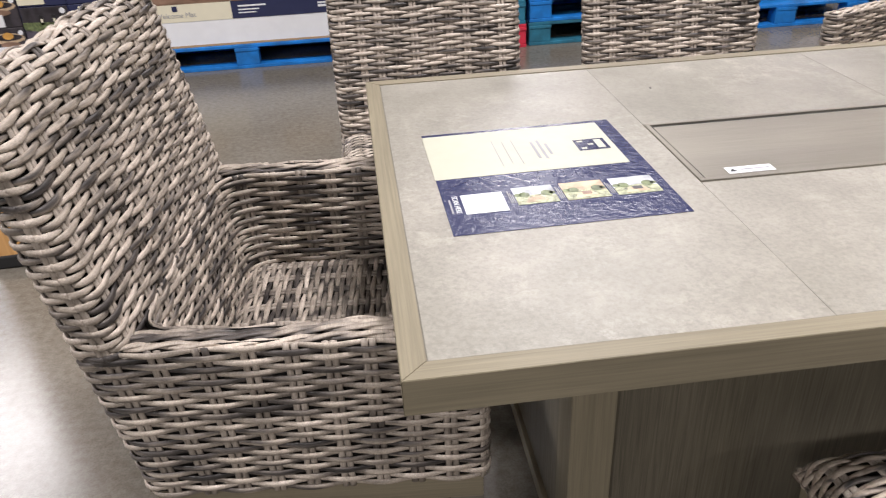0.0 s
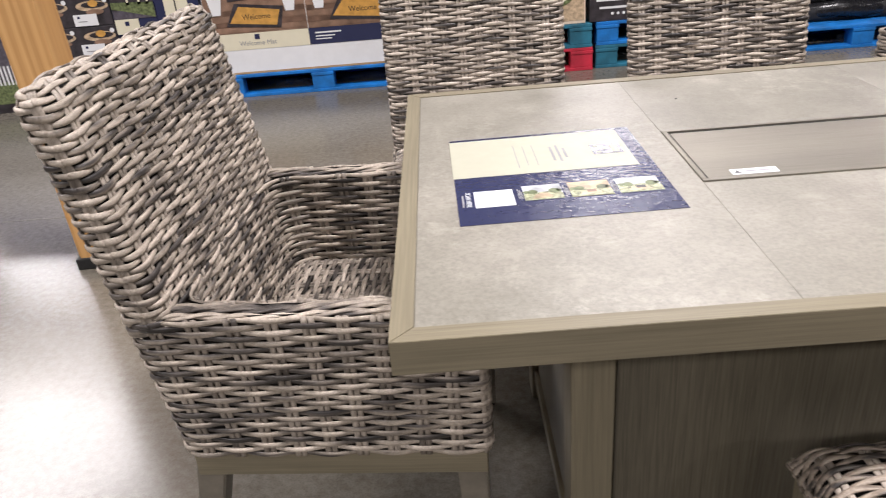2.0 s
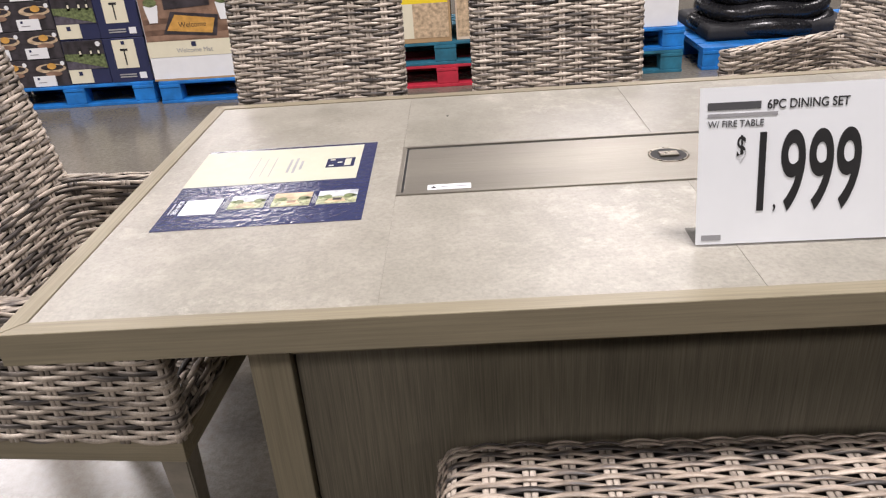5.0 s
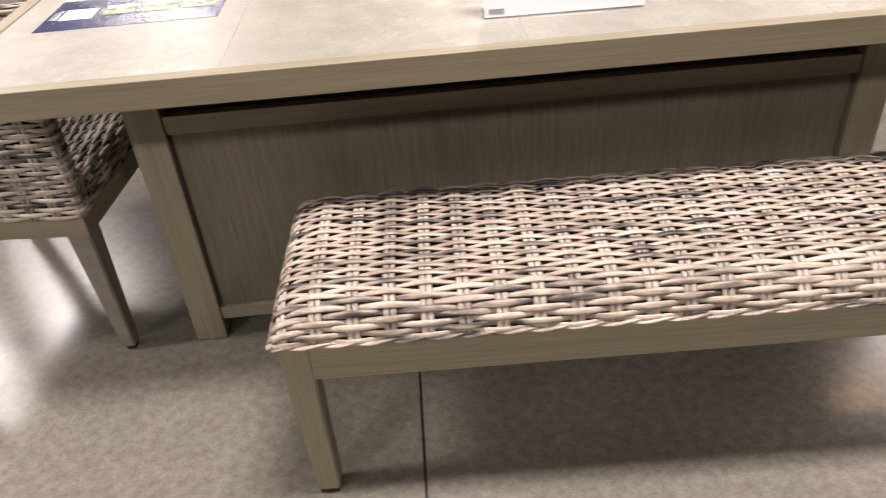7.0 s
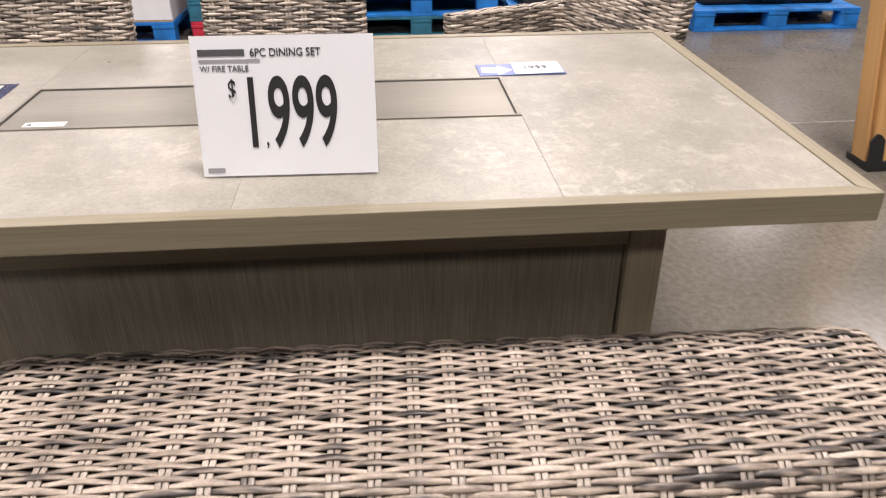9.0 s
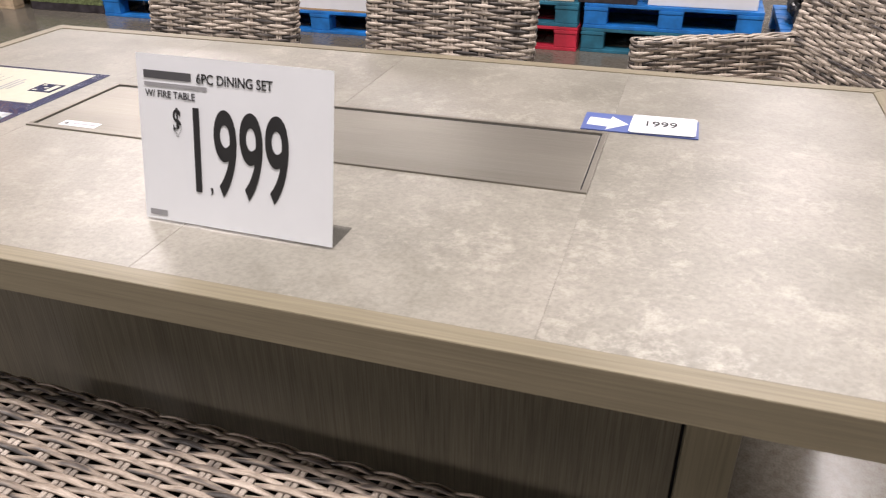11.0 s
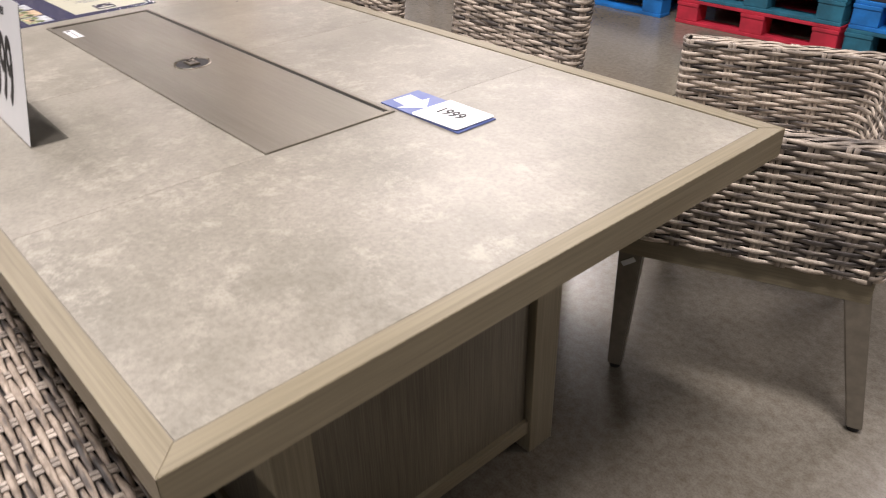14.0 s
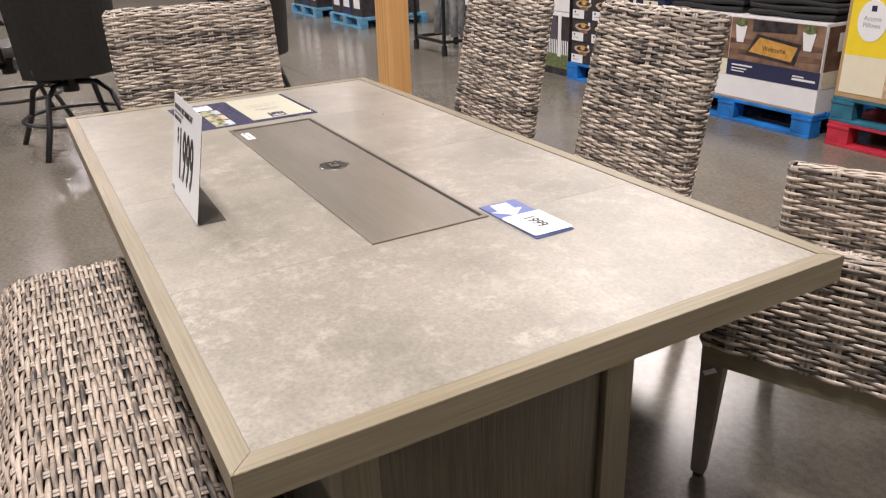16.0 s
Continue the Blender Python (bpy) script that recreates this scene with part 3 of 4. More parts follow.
def armchair():
    """Tub armchair, facing +x, woven from the seat rails up."""
    chair = empty("dining_armchair", None, "grey and beige woven wicker armchair on greige tapered legs", "chair", "chairs round the table")
    half, front, rear, t = 0.316, 0.295, -0.228, 0.05
    chair_frame(chair, half - 0.008, front - 0.008, rear + 0.012)
    inner = half - t
    at, total = rounded_loop((
        (rear, half, 0.03), (rear, -half, 0.03), (front, -half, 0.022), (front, -inner, 0.022), (-0.16, -inner, 0.07),
        (-0.16, inner, 0.07), (front, inner, 0.022), (front, half, 0.022)))
    height = ARM_TOP - 0.008 - RAIL_Z1

    def surface(u, v):
        x, y = at(u)
        z = RAIL_Z1 + v
        weight = 1 - step(-0.24, 0.05, x)
        return (x + lean(z) * weight, y, z)

    weave("woven_body", chair, surface, total, height, 0.053, 0.0106, M_WICKER, M_STAKE, (110, 4))
    back_panel(chair, half, ARM_TOP - 0.03)
    seat(chair, -0.16, front - 0.004, inner + 0.004)

    def apron(u, v):
        return (front - 0.012, u - inner, RAIL_Z1 + v)

    weave("front_apron", chair, apron, 2 * inner, SEAT_Z - RAIL_Z1 - 0.01, 0.053, 0.0106, M_WICKER, M_STAKE, (8, 2))
    for s in (-1, 1):
        y = s * (half - t / 2)
        pts = [(-0.22 + (front + 0.2) * k / 12, y, ARM_TOP - 0.004 + 0.003 * math.sin(k)) for k in range(13)]
        for dy in (-0.014, 0.0, 0.014):
            rim(chair, "arm_rim", [(x, y + dy, z - 0.004 - abs(dy) * 0.25) for x, y, z in pts], 0.004, 0.011)
    return chair


def side_chair():
    """Armless chair of the same set, facing +x."""
    chair = empty("dining_side_chair", None, "grey and beige woven wicker side chair without arms", "chair", "chairs round the table")
    half, front, rear = 0.272, 0.27, -0.24
    chair_frame(chair, half - 0.008, front - 0.008, rear + 0.012)
    back_panel(chair, half, RAIL_Z1, 0.062, 0.046)
    at, total = rounded_loop(((rear + 0.02, half, 0.02), (rear + 0.02, -half, 0.02), (front, -half, 0.03), (front, half, 0.03)))

    def surface(u, v):
        x, y = at(u)
        return (x, y, RAIL_Z1 + v)

    weave("woven_body", chair, surface, total, SEAT_Z - RAIL_Z1 - 0.004, 0.053, 0.0106, M_WICKER, M_STAKE, (110, 4))
    seat(chair, -0.16, front - 0.004, half - 0.004)
    return chair


left_chair = armchair()
left_chair.matrix_world = pose(-0.143, 0.522, 0, 0, 0, -4.8)
tagged(left_chair, "grey and beige woven wicker armchair tucked under the table end")
RIGHT_POSE = pose(1.899, 1.527, 0, 0, 0, 202.6)
right_chair = copy_thing(left_chair, RIGHT_POSE)
tagged(right_chair, "grey and beige woven wicker armchair turned away from the table corner")
scrap = block((-0.016, -0.004, -0.006), (0.016, -0.001, 0.006), 0.0005)
bmesh.ops.transform(scrap, matrix=Matrix.Translation((0.262, 0.3125, 0.318)) @ Matrix.Rotation(radians(35), 4, "Y"), verts=scrap.verts[:])
part("paper_tag", scrap, M_PAPER, right_chair, "torn white tag")
back_chair = side_chair()
back_chair.matrix_world = pose(0.193, 1.36, 0, 0, 0, -90)
copy_thing(back_chair, pose(0.952, 1.415, 0, 0, 0, -92))

# ---- woven bench ----
bench = empty("dining_bench", pose(1.366, -0.105, 0, 0, 0, -1.4), "long greige bench with a sand and grey woven seat", "bench")
BHX, BHY, BZ = 0.79, 0.196, 0.386
dome, bench_u, bench_v = pillow(BHX, BHY, BZ, 0.07, 40, 7)
weave("woven_seat", bench, dome, bench_u, bench_v, 0.0605, 0.0108, M_BENCH, M_STAKE, (60, 24), 0.0042)
for pts in ([(-BHX + 0.004, -BHY - 0.002), (BHX - 0.004, -BHY - 0.002)], [(-BHX + 0.004, BHY + 0.002), (BHX - 0.004, BHY + 0.002)], [(-BHX, -BHY), (-BHX, BHY)], [(BHX, -BHY), (BHX, BHY)]):
    (x0, y0), (x1, y1) = pts
    ob = rim(bench, "seat_binding", [(x0 + (x1 - x0) * k / 30, y0 + (y1 - y0) * k / 30, BZ + 0.002) for k in range(31)], 0.0042, 0.0095)
    ob.data.materials.clear()
    ob.data.materials.append(M_BENCH)
R0, R1 = 0.306, 0.383
for s in (-1, 1):
    lo, hi = sorted((s * (BHY - 0.006), s * (BHY - 0.036)))
    part("long_rail", block((-BHX + 0.055, lo, R0), (BHX - 0.055, hi, R1), 0.002), M_WOOD[0], bench, "brushed greige rail")
    lo, hi = sorted((s * (BHX - 0.01), s * (BHX - 0.04)))
    part("end_rail", block((lo, -BHY + 0.055, R0), (hi, BHY - 0.055, R1), 0.002), M_WOOD[1], bench, "brushed greige rail")
    for q in (-1, 1):
        leg = part("leg", taper((s * (BHX - 0.033), q * (BHY - 0.03)), (s * (BHX - 0.036), q * (BHY - 0.033)), 0.012, R1, 0.0265, 0.0215), M_WOOD[2], bench, "square greige leg")
        part("foot_cap", block((s * (BHX - 0.036) - 0.018, q * (BHY - 0.033) - 0.018, 0), (s * (BHX - 0.036) + 0.018, q * (BHY - 0.033) + 0.018, 0.0125), 0.002), M_BLACK, leg, "black plastic foot")

# ---- price sign ----
sign = empty("price_sign", pose(0.976, 0.153, TZ + 0.0005, 0, 0, -1.2), "clear acrylic stand holding a white printed price card", "sign")
SW, SH, TILT = 0.29, 0.226, -11.5
slope = pose(0, 0, 0.002, 90 + TILT, 0, 0)


def on_sign(bm, m=None):
    bmesh.ops.transform(bm, matrix=slope if m is None else slope @ m, verts=bm.verts[:])
    return bm


card = part("price_card", on_sign(block((0.0, 0.0, -0.0006), (SW, SH, 0.0), 0)), M_PAPER, sign, "white paper card")
back_sheet = part("holder_back", on_sign(block((0.003, 0.0, -0.0022), (SW - 0.003, SH - 0.003, -0.001), 0.0004)), M_ACRYLIC, sign, "clear acrylic back")
part("holder_foot", block((0.0, 0.004, 0.0), (SW, 0.06, 0.0015), 0.0003), M_FOOT_SHADE, sign, "acrylic foot tinted grey to stand for the shadow under the sign")


def sign_text(text, x, y, size, wide, material=M_INK, bold=0.0):
    return lettering("lettering", text, size, slope @ Matrix.Translation((x, y, 0.0006)), material, card, wide, bold=bold)


def sign_bar(x0, y0, x1, y1, material=M_INK):
    return part("print_bar", on_sign(block((x0, y0, 0.0002), (x1, y1, 0.0008), 0)), material, card)


sign_bar(0.011, 0.1945, 0.0845, 0.205, M_DARK_GREY_INK)
sign_text("6PC DINING SET", 0.0925, 0.1935, 0.0182, 0.84, M_INK, 0.004)
sign_bar(0.0115, 0.1845, 0.108, 0.1895, M_GREY_INK)
sign_text("W/ FIRE TABLE", 0.012, 0.1705, 0.0135, 0.88, M_DARK_GREY_INK)
sign_text("$", 0.053, 0.126, 0.046, 0.55, M_INK, 0.015)
for digit, x in (("1", 0.071), ("9", 0.1145), ("9", 0.1535), ("9", 0.1915)):
    sign_text(digit, x, 0.05, 0.16, 0.47, M_INK, 0.014)
sign_text(",", 0.1075, 0.051, 0.04, 0.6, M_INK, 0.01)
sign_bar(0.008, 0.006, 0.036, 0.014, M_GREY_INK)

# ---- poster on the tabletop ----
PZ = TZ - 0.0012
poster = empty("poster", pose(0.1, 0.311, PZ, 0, 0, 0.9), "laminated navy and cream poster stuck on the tile", "poster")
PW, PH = 0.364, 0.404
part("sheet", block((0, 0, 0), (PW, PH, 0.0006), 0), M_LAMINATE, poster, "navy laminated sheet")
part("cream_field", block((-0.001, 0.196, 0.0007), (PW - 0.028, PH - 0.012, 0.0012), 0), M_CREAM, poster, "cream printed field")
logo = part("logo_patch", block((0.268, 0.262, 0.0013), (0.325, 0.312, 0.0017), 0), M_NAVY, poster, "dark square emblem")
for x0, x1, y0, y1 in ((0.274, 0.284, 0.268, 0.274), (0.274, 0.284, 0.3, 0.306), (0.29, 0.3, 0.284, 0.29), (0.305, 0.318, 0.268, 0.306)):
    part("emblem_mark", block((x0, y0, 0.0018), (x1, y1, 0.0021), 0), M_CREAM, logo)
for k, (x, length) in enumerate(((0.2, 0.075), (0.212, 0.085), (0.224, 0.05), (0.168, 0.11), (0.15, 0.1), (0.132, 0.12))):
    part("print_bar", block((x - 0.01, 0.285 - length / 2, 0.0013), (x - 0.01 + (0.005 if k < 3 else 0.0015), 0.285 + length / 2, 0.0016), 0), M_GREY_INK, poster)
part("white_patch", block((0.03, 0.063, 0.0007), (0.097, 0.13, 0.0012), 0), M_PAPER, poster, "plain white patch")
lettering("lettering", "SCAN HERE", 0.0125, Matrix.Translation((0.016, 0.129, 0.0008)) @ Matrix.Rotation(-math.pi / 2, 4, "Z"), M_PAPER, poster, 0.92)
part("print_bar", block((0.009, 0.07, 0.0007), (0.012, 0.118, 0.001), 0), M_GREY_INK, poster)
for x0, width, mats in ((0.114, 0.066, (M_PHOTO_GREY, M_PALE_GREEN, M_PHOTO_TAN)), (0.193, 0.07, (M_PHOTO_TAN, M_PALE_GREEN, M_BROWN)), (0.275, 0.072, (M_PHOTO_GREY, M_PALE_GREEN, M_PHOTO_DARK))):
    photo = part("photo", block((x0, 0.076, 0.0007), (x0 + width, 0.138, 0.0012), 0), mats[0], poster, "small printed garden photo")
    part("photo_lawn", prism([(x0, 0.076), (x0 + width, 0.076), (x0 + width, 0.1), (x0 + 0.6 * width, 0.108), (x0, 0.102)], 0.0013, 0.0015), mats[1], photo)
    part("photo_patio", prism([(x0 + 0.2 * width, 0.08), (x0 + 0.75 * width, 0.084), (x0 + 0.65 * width, 0.099), (x0 + 0.3 * width, 0.097)], 0.0016, 0.0018), M_PHOTO_TAN, photo)
    part("photo_chair", block((x0 + 0.4 * width, 0.09, 0.0019), (x0 + 0.62 * width, 0.101, 0.002), 0), mats[2], photo)
    for f, r in ((0.08, 0.006), (0.24, 0.009), (0.8, 0.01), (0.93, 0.005)):
        part("photo_bush", disc(x0 + f * width, 0.109, 0.0016, 0.0018, r, 12), M_PHOTO_GREEN, photo)
    for k in range(3):
        part("print_bar", block((x0 - 0.009 + 0.0028 * k, 0.086, 0.0007), (x0 - 0.0075 + 0.0028 * k, 0.128 - 0.006 * k, 0.001), 0), M_GREY_INK, poster)

# ---- leaflet and sticker ----
leaflet = empty("price_leaflet", pose(1.507, 0.68, TZ, 0, 0, 0.6), "blue folded leaflet with white arrow and price slip", "leaflet")
part("sleeve", block((0, 0.003, -0.001), (0.205, 0.093, 0.0012), 0.0004), M_LABEL_BLUE, leaflet, "blue printed sleeve")
arrow = prism([(0.008, 0.026), (0.046, 0.022), (0.044, 0.006), (0.082, 0.042), (0.05, 0.078), (0.048, 0.062), (0.01, 0.066)], 0.0014, 0.0018)
part("arrow", arrow, M_PAPER, leaflet, "white printed arrow")
on_slip = Matrix.Translation((0, 0, 0.0022)) @ Matrix.Rotation(radians(1.0), 4, "Z") @ Matrix.Rotation(radians(-0.4), 4, "Y")
slip = prism([(0.084, 0.006), (0.09, 0.0), (0.196, 0.001), (0.2, 0.006), (0.203, 0.088), (0.198, 0.092), (0.089, 0.094), (0.086, 0.05)], 0, 0.0006)
bmesh.ops.transform(slip, matrix=on_slip, verts=slip.verts[:])
slip_ob = part("price_slip", slip, M_PAPER, leaflet, "white price slip")
lettering("lettering", "1999", 0.036, on_slip @ Matrix.Translation((0.108, 0.036, 0.0012)), M_INK, slip_ob, 0.85)
sticker = empty("warning_sticker", pose(0.573, 0.431, TZ - 0.0008), "small white warning sticker on the steel cover", "sticker")
part("sticker_sheet", block((0, 0, 0), (0.08, 0.024, 0.0004), 0), M_PAPER, sticker)
part("warning_triangle", prism([(0.005, 0.006), (0.017, 0.006), (0.011, 0.018)], 0.0005, 0.0007), M_INK, sticker, "black warning triangle")
part("print_bar", block((0.024, 0.01, 0.0005), (0.074, 0.014, 0.0007), 0), M_GREY_INK, sticker)

# ---- cedar posts ----


def cedar_post(x, y, tx, ty, brackets):
    post = empty("cedar_post", None, "upright honey-coloured cedar post with black metal foot", "post", "cedar posts")
    m = Matrix.Translation((x, y, 0)) @ Matrix.Rotation(math.atan2(tx, 2.4), 4, "Y") @ Matrix.Rotation(-math.atan2(ty, 2.4), 4, "X")
    post.matrix_world = m
    part("timber", block((-0.072, -0.072, 0.03), (0.072, 0.072, 2.4), 0.006), M_CEDAR, post)
    part("timber_face", block((-0.086, -0.05, 0.03), (-0.0722, 0.05, 2.4), 0.004), M_CEDAR, post)
    part("foot_plate", block((-0.09, -0.08, 0), (0.09, 0.08, 0.045), 0.006), M_BLACK, post, "black metal foot plate")
    if brackets:
        for px, py in ((-0.06, -0.084), (0.045, -0.084)):
            pts = [(px - 0.03 + 0.06 * k / 10, 0.02 + 0.11 + 0.03 * math.sin(math.pi * k / 10)) for k in range(11)] + [(px + 0.03, 0.0), (px - 0.03, 0.0)]
            bm = prism(pts, 0, 0.01)
            bmesh.ops.transform(bm, matrix=Matrix.Translation((0, py + 0.011, 0.01)) @ Matrix.Rotation(math.pi / 2, 4, "X"), verts=bm.verts[:])
            part("bracket", bm, M_BLACK, post, "rounded black metal bracket")
    return post


cedar_post(-1.225, 1.80, -0.1, 0.08, False)
cedar_post(3.335, 1.74, -0.34, 0.05, True)

# ---- pallets ----


def pallet(x0, y0, z0, wide, deep, paint, label):
    thing = empty("pallet", pose(x0, y0, z0), label, "pallet", "display pallets")
    boards = 7
    bw = deep / boards
    for k in range(boards):
        y = k * bw
        part("deck_board", block((0, y + 0.008, 0.122), (wide, y + bw - 0.008, 0.14), 0.003), paint, thing)
    for x in (0, wide / 2 - 0.07, wide - 0.14):
        part("stringer_board", block((x, 0.0, 0.102), (x + 0.14, deep, 0.1215), 0.003), paint, thing)
        for y in (0.004, deep / 2 - 0.05, deep - 0.104):
            part("block", block((x + 0.002, y, 0.02), (x + 0.138, y + 0.1, 0.1015), 0.004), paint, thing)
    for y in (0, deep / 2 - 0.05, deep - 0.1):
        part("bottom_board", block((0, y, 0), (wide, y + 0.1, 0.0195), 0.003), paint, thing)
    return thing


BLUE, TEAL, RED = "worn bright blue painted wooden pallet", "faded teal painted wooden pallet", "worn red painted wooden pallet"
ROW = 3.99
pallet(-2.42, ROW + 0.02, 0, 1.06, 1.0, M_PALLET_BLUE, BLUE + " under stacked boxes")
pallet(-1.31, ROW - 0.02, 0, 1.29, 1.0, M_PALLET_BLUE, BLUE + " under a white mat carton")
pallet(0.085, ROW - 0.02, 0, 0.95, 1.0, M_PALLET_RED, RED + " at the bottom of a stack")
pallet(0.08, ROW - 0.01, 0.141, 0.95, 1.0, M_PALLET_TEAL, TEAL + " on top of a red one")
pallet(1.055, ROW + 0.0, 0, 1.0, 1.0, M_PALLET_TEAL, TEAL + " under a blue one")
pallet(1.06, ROW + 0.01, 0.141, 1.0, 1.0, M_PALLET_BLUE, BLUE + " on top of a teal one")
pallet(2.18, ROW + 0.0, 0, 1.1, 1.0, M_PALLET_BLUE, BLUE + " with grey deck boards")
pallet(3.4, ROW + 0.0, 0, 1.16, 1.0, M_PALLET_BLUE, BLUE + " holding black wrapped goods")

# ---- cartons on the pallets ----


def carton(name, x0, y0, z0, x1, y1, z1, material, label, category="box", m=None):
    thing = empty(name, pose(x0, y0, z0) if m is None else m, label, category)
    body = part("carton_body", block((0, 0, 0), (x1 - x0, y1 - y0, z1 - z0), 0.004), material, thing)
    return thing


def face(thing, x0, z0, x1, z1, material, proud=0.002, name="printed_panel", label=""):
    """A printed panel on the front of a carton."""
    return part(name, block((x0, -proud, z0), (x1, -proud + 0.0025, z1), 0), material, thing, label)


def face_oval(thing, x, z, rx, rz, material, proud, name):
    """A printed oval on the front of a carton."""
    bm = prism([(x + rx * math.cos(k * math.tau / 24), z + rz * math.sin(k * math.tau / 24)) for k in range(24)], 0, 0.001)
    bmesh.ops.transform(bm, matrix=Matrix.Translation((0, 0.001 - proud, 0)) @ Matrix.Rotation(math.pi / 2, 4, "X"), verts=bm.verts[:])
    return part(name, bm, material, thing)


def face_text(thing, text, x, z, size, material, proud, align="LEFT", wide=1.0):
    return lettering("lettering", text, size, Matrix.Translation((x, -proud, z)) @ Matrix.Rotation(math.pi / 2, 4, "X"), material, thing, wide, 0.0003, align)


def welcome_scene(thing, x0, z0, x1, z1):
    """The printed photo of a doormat between white planters."""
    face(thing, x0, z0, x1, z1, M_BROWN, 0.003, "photo", "printed photo of a doormat on boards")
    w = x1 - x0

    def print_shape(name, pts, material, proud):
        bm = prism(pts, 0, 0.001)
        bmesh.ops.transform(bm, matrix=Matrix.Translation((0, -proud, 0)) @ Matrix.Rotation(math.pi / 2, 4, "X"), verts=bm.verts[:])
        part(name, bm, material, thing)

    for k in range(5):
        a, b = z0 + 0.004 + 0.034 * k, z0 + 0.034 + 0.034 * k
        print_shape("floor_board_print", [(x0 + 0.004, a), (x1 - 0.004, a + 0.01), (x1 - 0.004, b + 0.01), (x0 + 0.004, b)], (M_BROWN, M_BOARD)[k % 2], 0.0035)
    print_shape("door_print", [(x0 + 0.25 * w, z1 - 0.075), (x0 + 0.72 * w, z1 - 0.06), (x0 + 0.72 * w, z1 - 0.003), (x0 + 0.25 * w, z1 - 0.003)], M_PHOTO_DARK, 0.0045)
    for f in (0.12, 0.85):
        cx = x0 + f * w
        print_shape("planter", [(cx - 0.026, z1 - 0.15), (cx + 0.026, z1 - 0.15), (cx + 0.045, z1 - 0.045), (cx - 0.045, z1 - 0.045)], M_WHITE_BOX, 0.0055)
        face_oval(thing, cx, z1 - 0.028, 0.042, 0.026, M_PHOTO_GREEN, 0.0078, "plant")
    for inset, mat, proud in ((0.0, M_PHOTO_DARK, 0.006), (0.024, M_ORANGE, 0.0075)):
        print_shape("doormat", [(x0 + 0.2 * w + inset, z0 + 0.045 + inset * 0.8), (x0 + 0.74 * w - inset, z0 + 0.018 + inset * 0.8), (x0 + 0.79 * w - inset, z0 + 0.145 - inset * 0.8), (x0 + 0.31 * w + inset, z0 + 0.178 - inset * 0.8)], mat, proud)
    face_text(thing, "Welcome", x0 + 0.51 * w, z0 + 0.08, 0.046, M_INK, 0.0085, "CENTER", 0.95)


mat_box = carton("mat_carton", -1.335, ROW + 0.01, 0.141, -0.03, ROW + 0.8, 0.67, M_WHITE_BOX, "white open-topped carton with printed doormat photos")
face(mat_box, 0.0, 0.15, 0.62, 0.25, M_CREAM_BOX, 0.002, "cream_band", "cream band")
face(mat_box, 0.62, 0.15, 1.305, 0.25, M_NAVY, 0.002, "navy_band", "navy band")
face(mat_box, 0.0, 0.0, 1.305, 0.012, M_CARDBOARD, 0.002, "tray_edge", "brown cardboard tray edge")
face_text(mat_box, "Welcome Mat", 0.3, 0.175, 0.04, M_GREY_INK, 0.003, "CENTER")
face(mat_box, 0.285, 0.21, 0.315, 0.24, M_NAVY, 0.0035, "emblem")
for x0, z0, x1, z1 in ((0.66, 0.215, 0.82, 0.224), (0.66, 0.195, 0.78, 0.202), (0.66, 0.178, 0.76, 0.184), (1.12, 0.205, 1.2, 0.213), (1.12, 0.185, 1.28, 0.198)):
    face(mat_box, x0, z0, x1, z1, M_WHITE_BOX, 0.0035, "print_bar")
welcome_scene(mat_box, 0.005, 0.25, 0.62, 0.515)
welcome_scene(mat_box, 0.625, 0.25, 1.3, 0.515)
part("side_photo", block((1.3045, 0.02, 0.25), (1.307, 0.77, 0.51), 0), M_BOARD, mat_box, "printed photo on the side")
part("side_band", block((1.3045, 0.02, 0.15), (1.307, 0.77, 0.25), 0), M_CREAM_BOX, mat_box, "cream band")
part("planter", block((1.3072, 0.12, 0.36), (1.308, 0.26, 0.47), 0), M_WHITE_BOX, mat_box)


def soft_stack(name, x0, y0, z0, x1, y1, layers, thick, material, label, category):
    thing = empty(name, pose(x0, y0, z0), label, category)
    rnd = random.Random(3)
    for k in range(layers):
        bm = block((rnd.uniform(0, 0.02), rnd.uniform(0, 0.02), k * thick), (x1 - x0 - rnd.uniform(0, 0.03), y1 - y0, (k + 1) * thick - 0.002), thick * 0.38)
        bmesh.ops.subdivide_edges(bm, edges=[e for e in bm.edges if e.calc_length() > 0.2], cuts=6, use_grid_fill=True)
        for v in bm.verts:
            v.co.z += 0.006 * math.sin(v.co.x * 11 + k * 2) + 0.004 * math.sin(v.co.y * 17 + k)
        part("folded_layer", bm, material, thing, "", True)
    return thing


for offset in (0.0, 0.66):
    soft_stack("doormat_stack", -1.31 + offset, ROW + 0.05, 0.673, -0.68 + offset, ROW + 0.7, 7, 0.036, M_FABRIC, "stack of black doormats lying in a carton", "doormat")

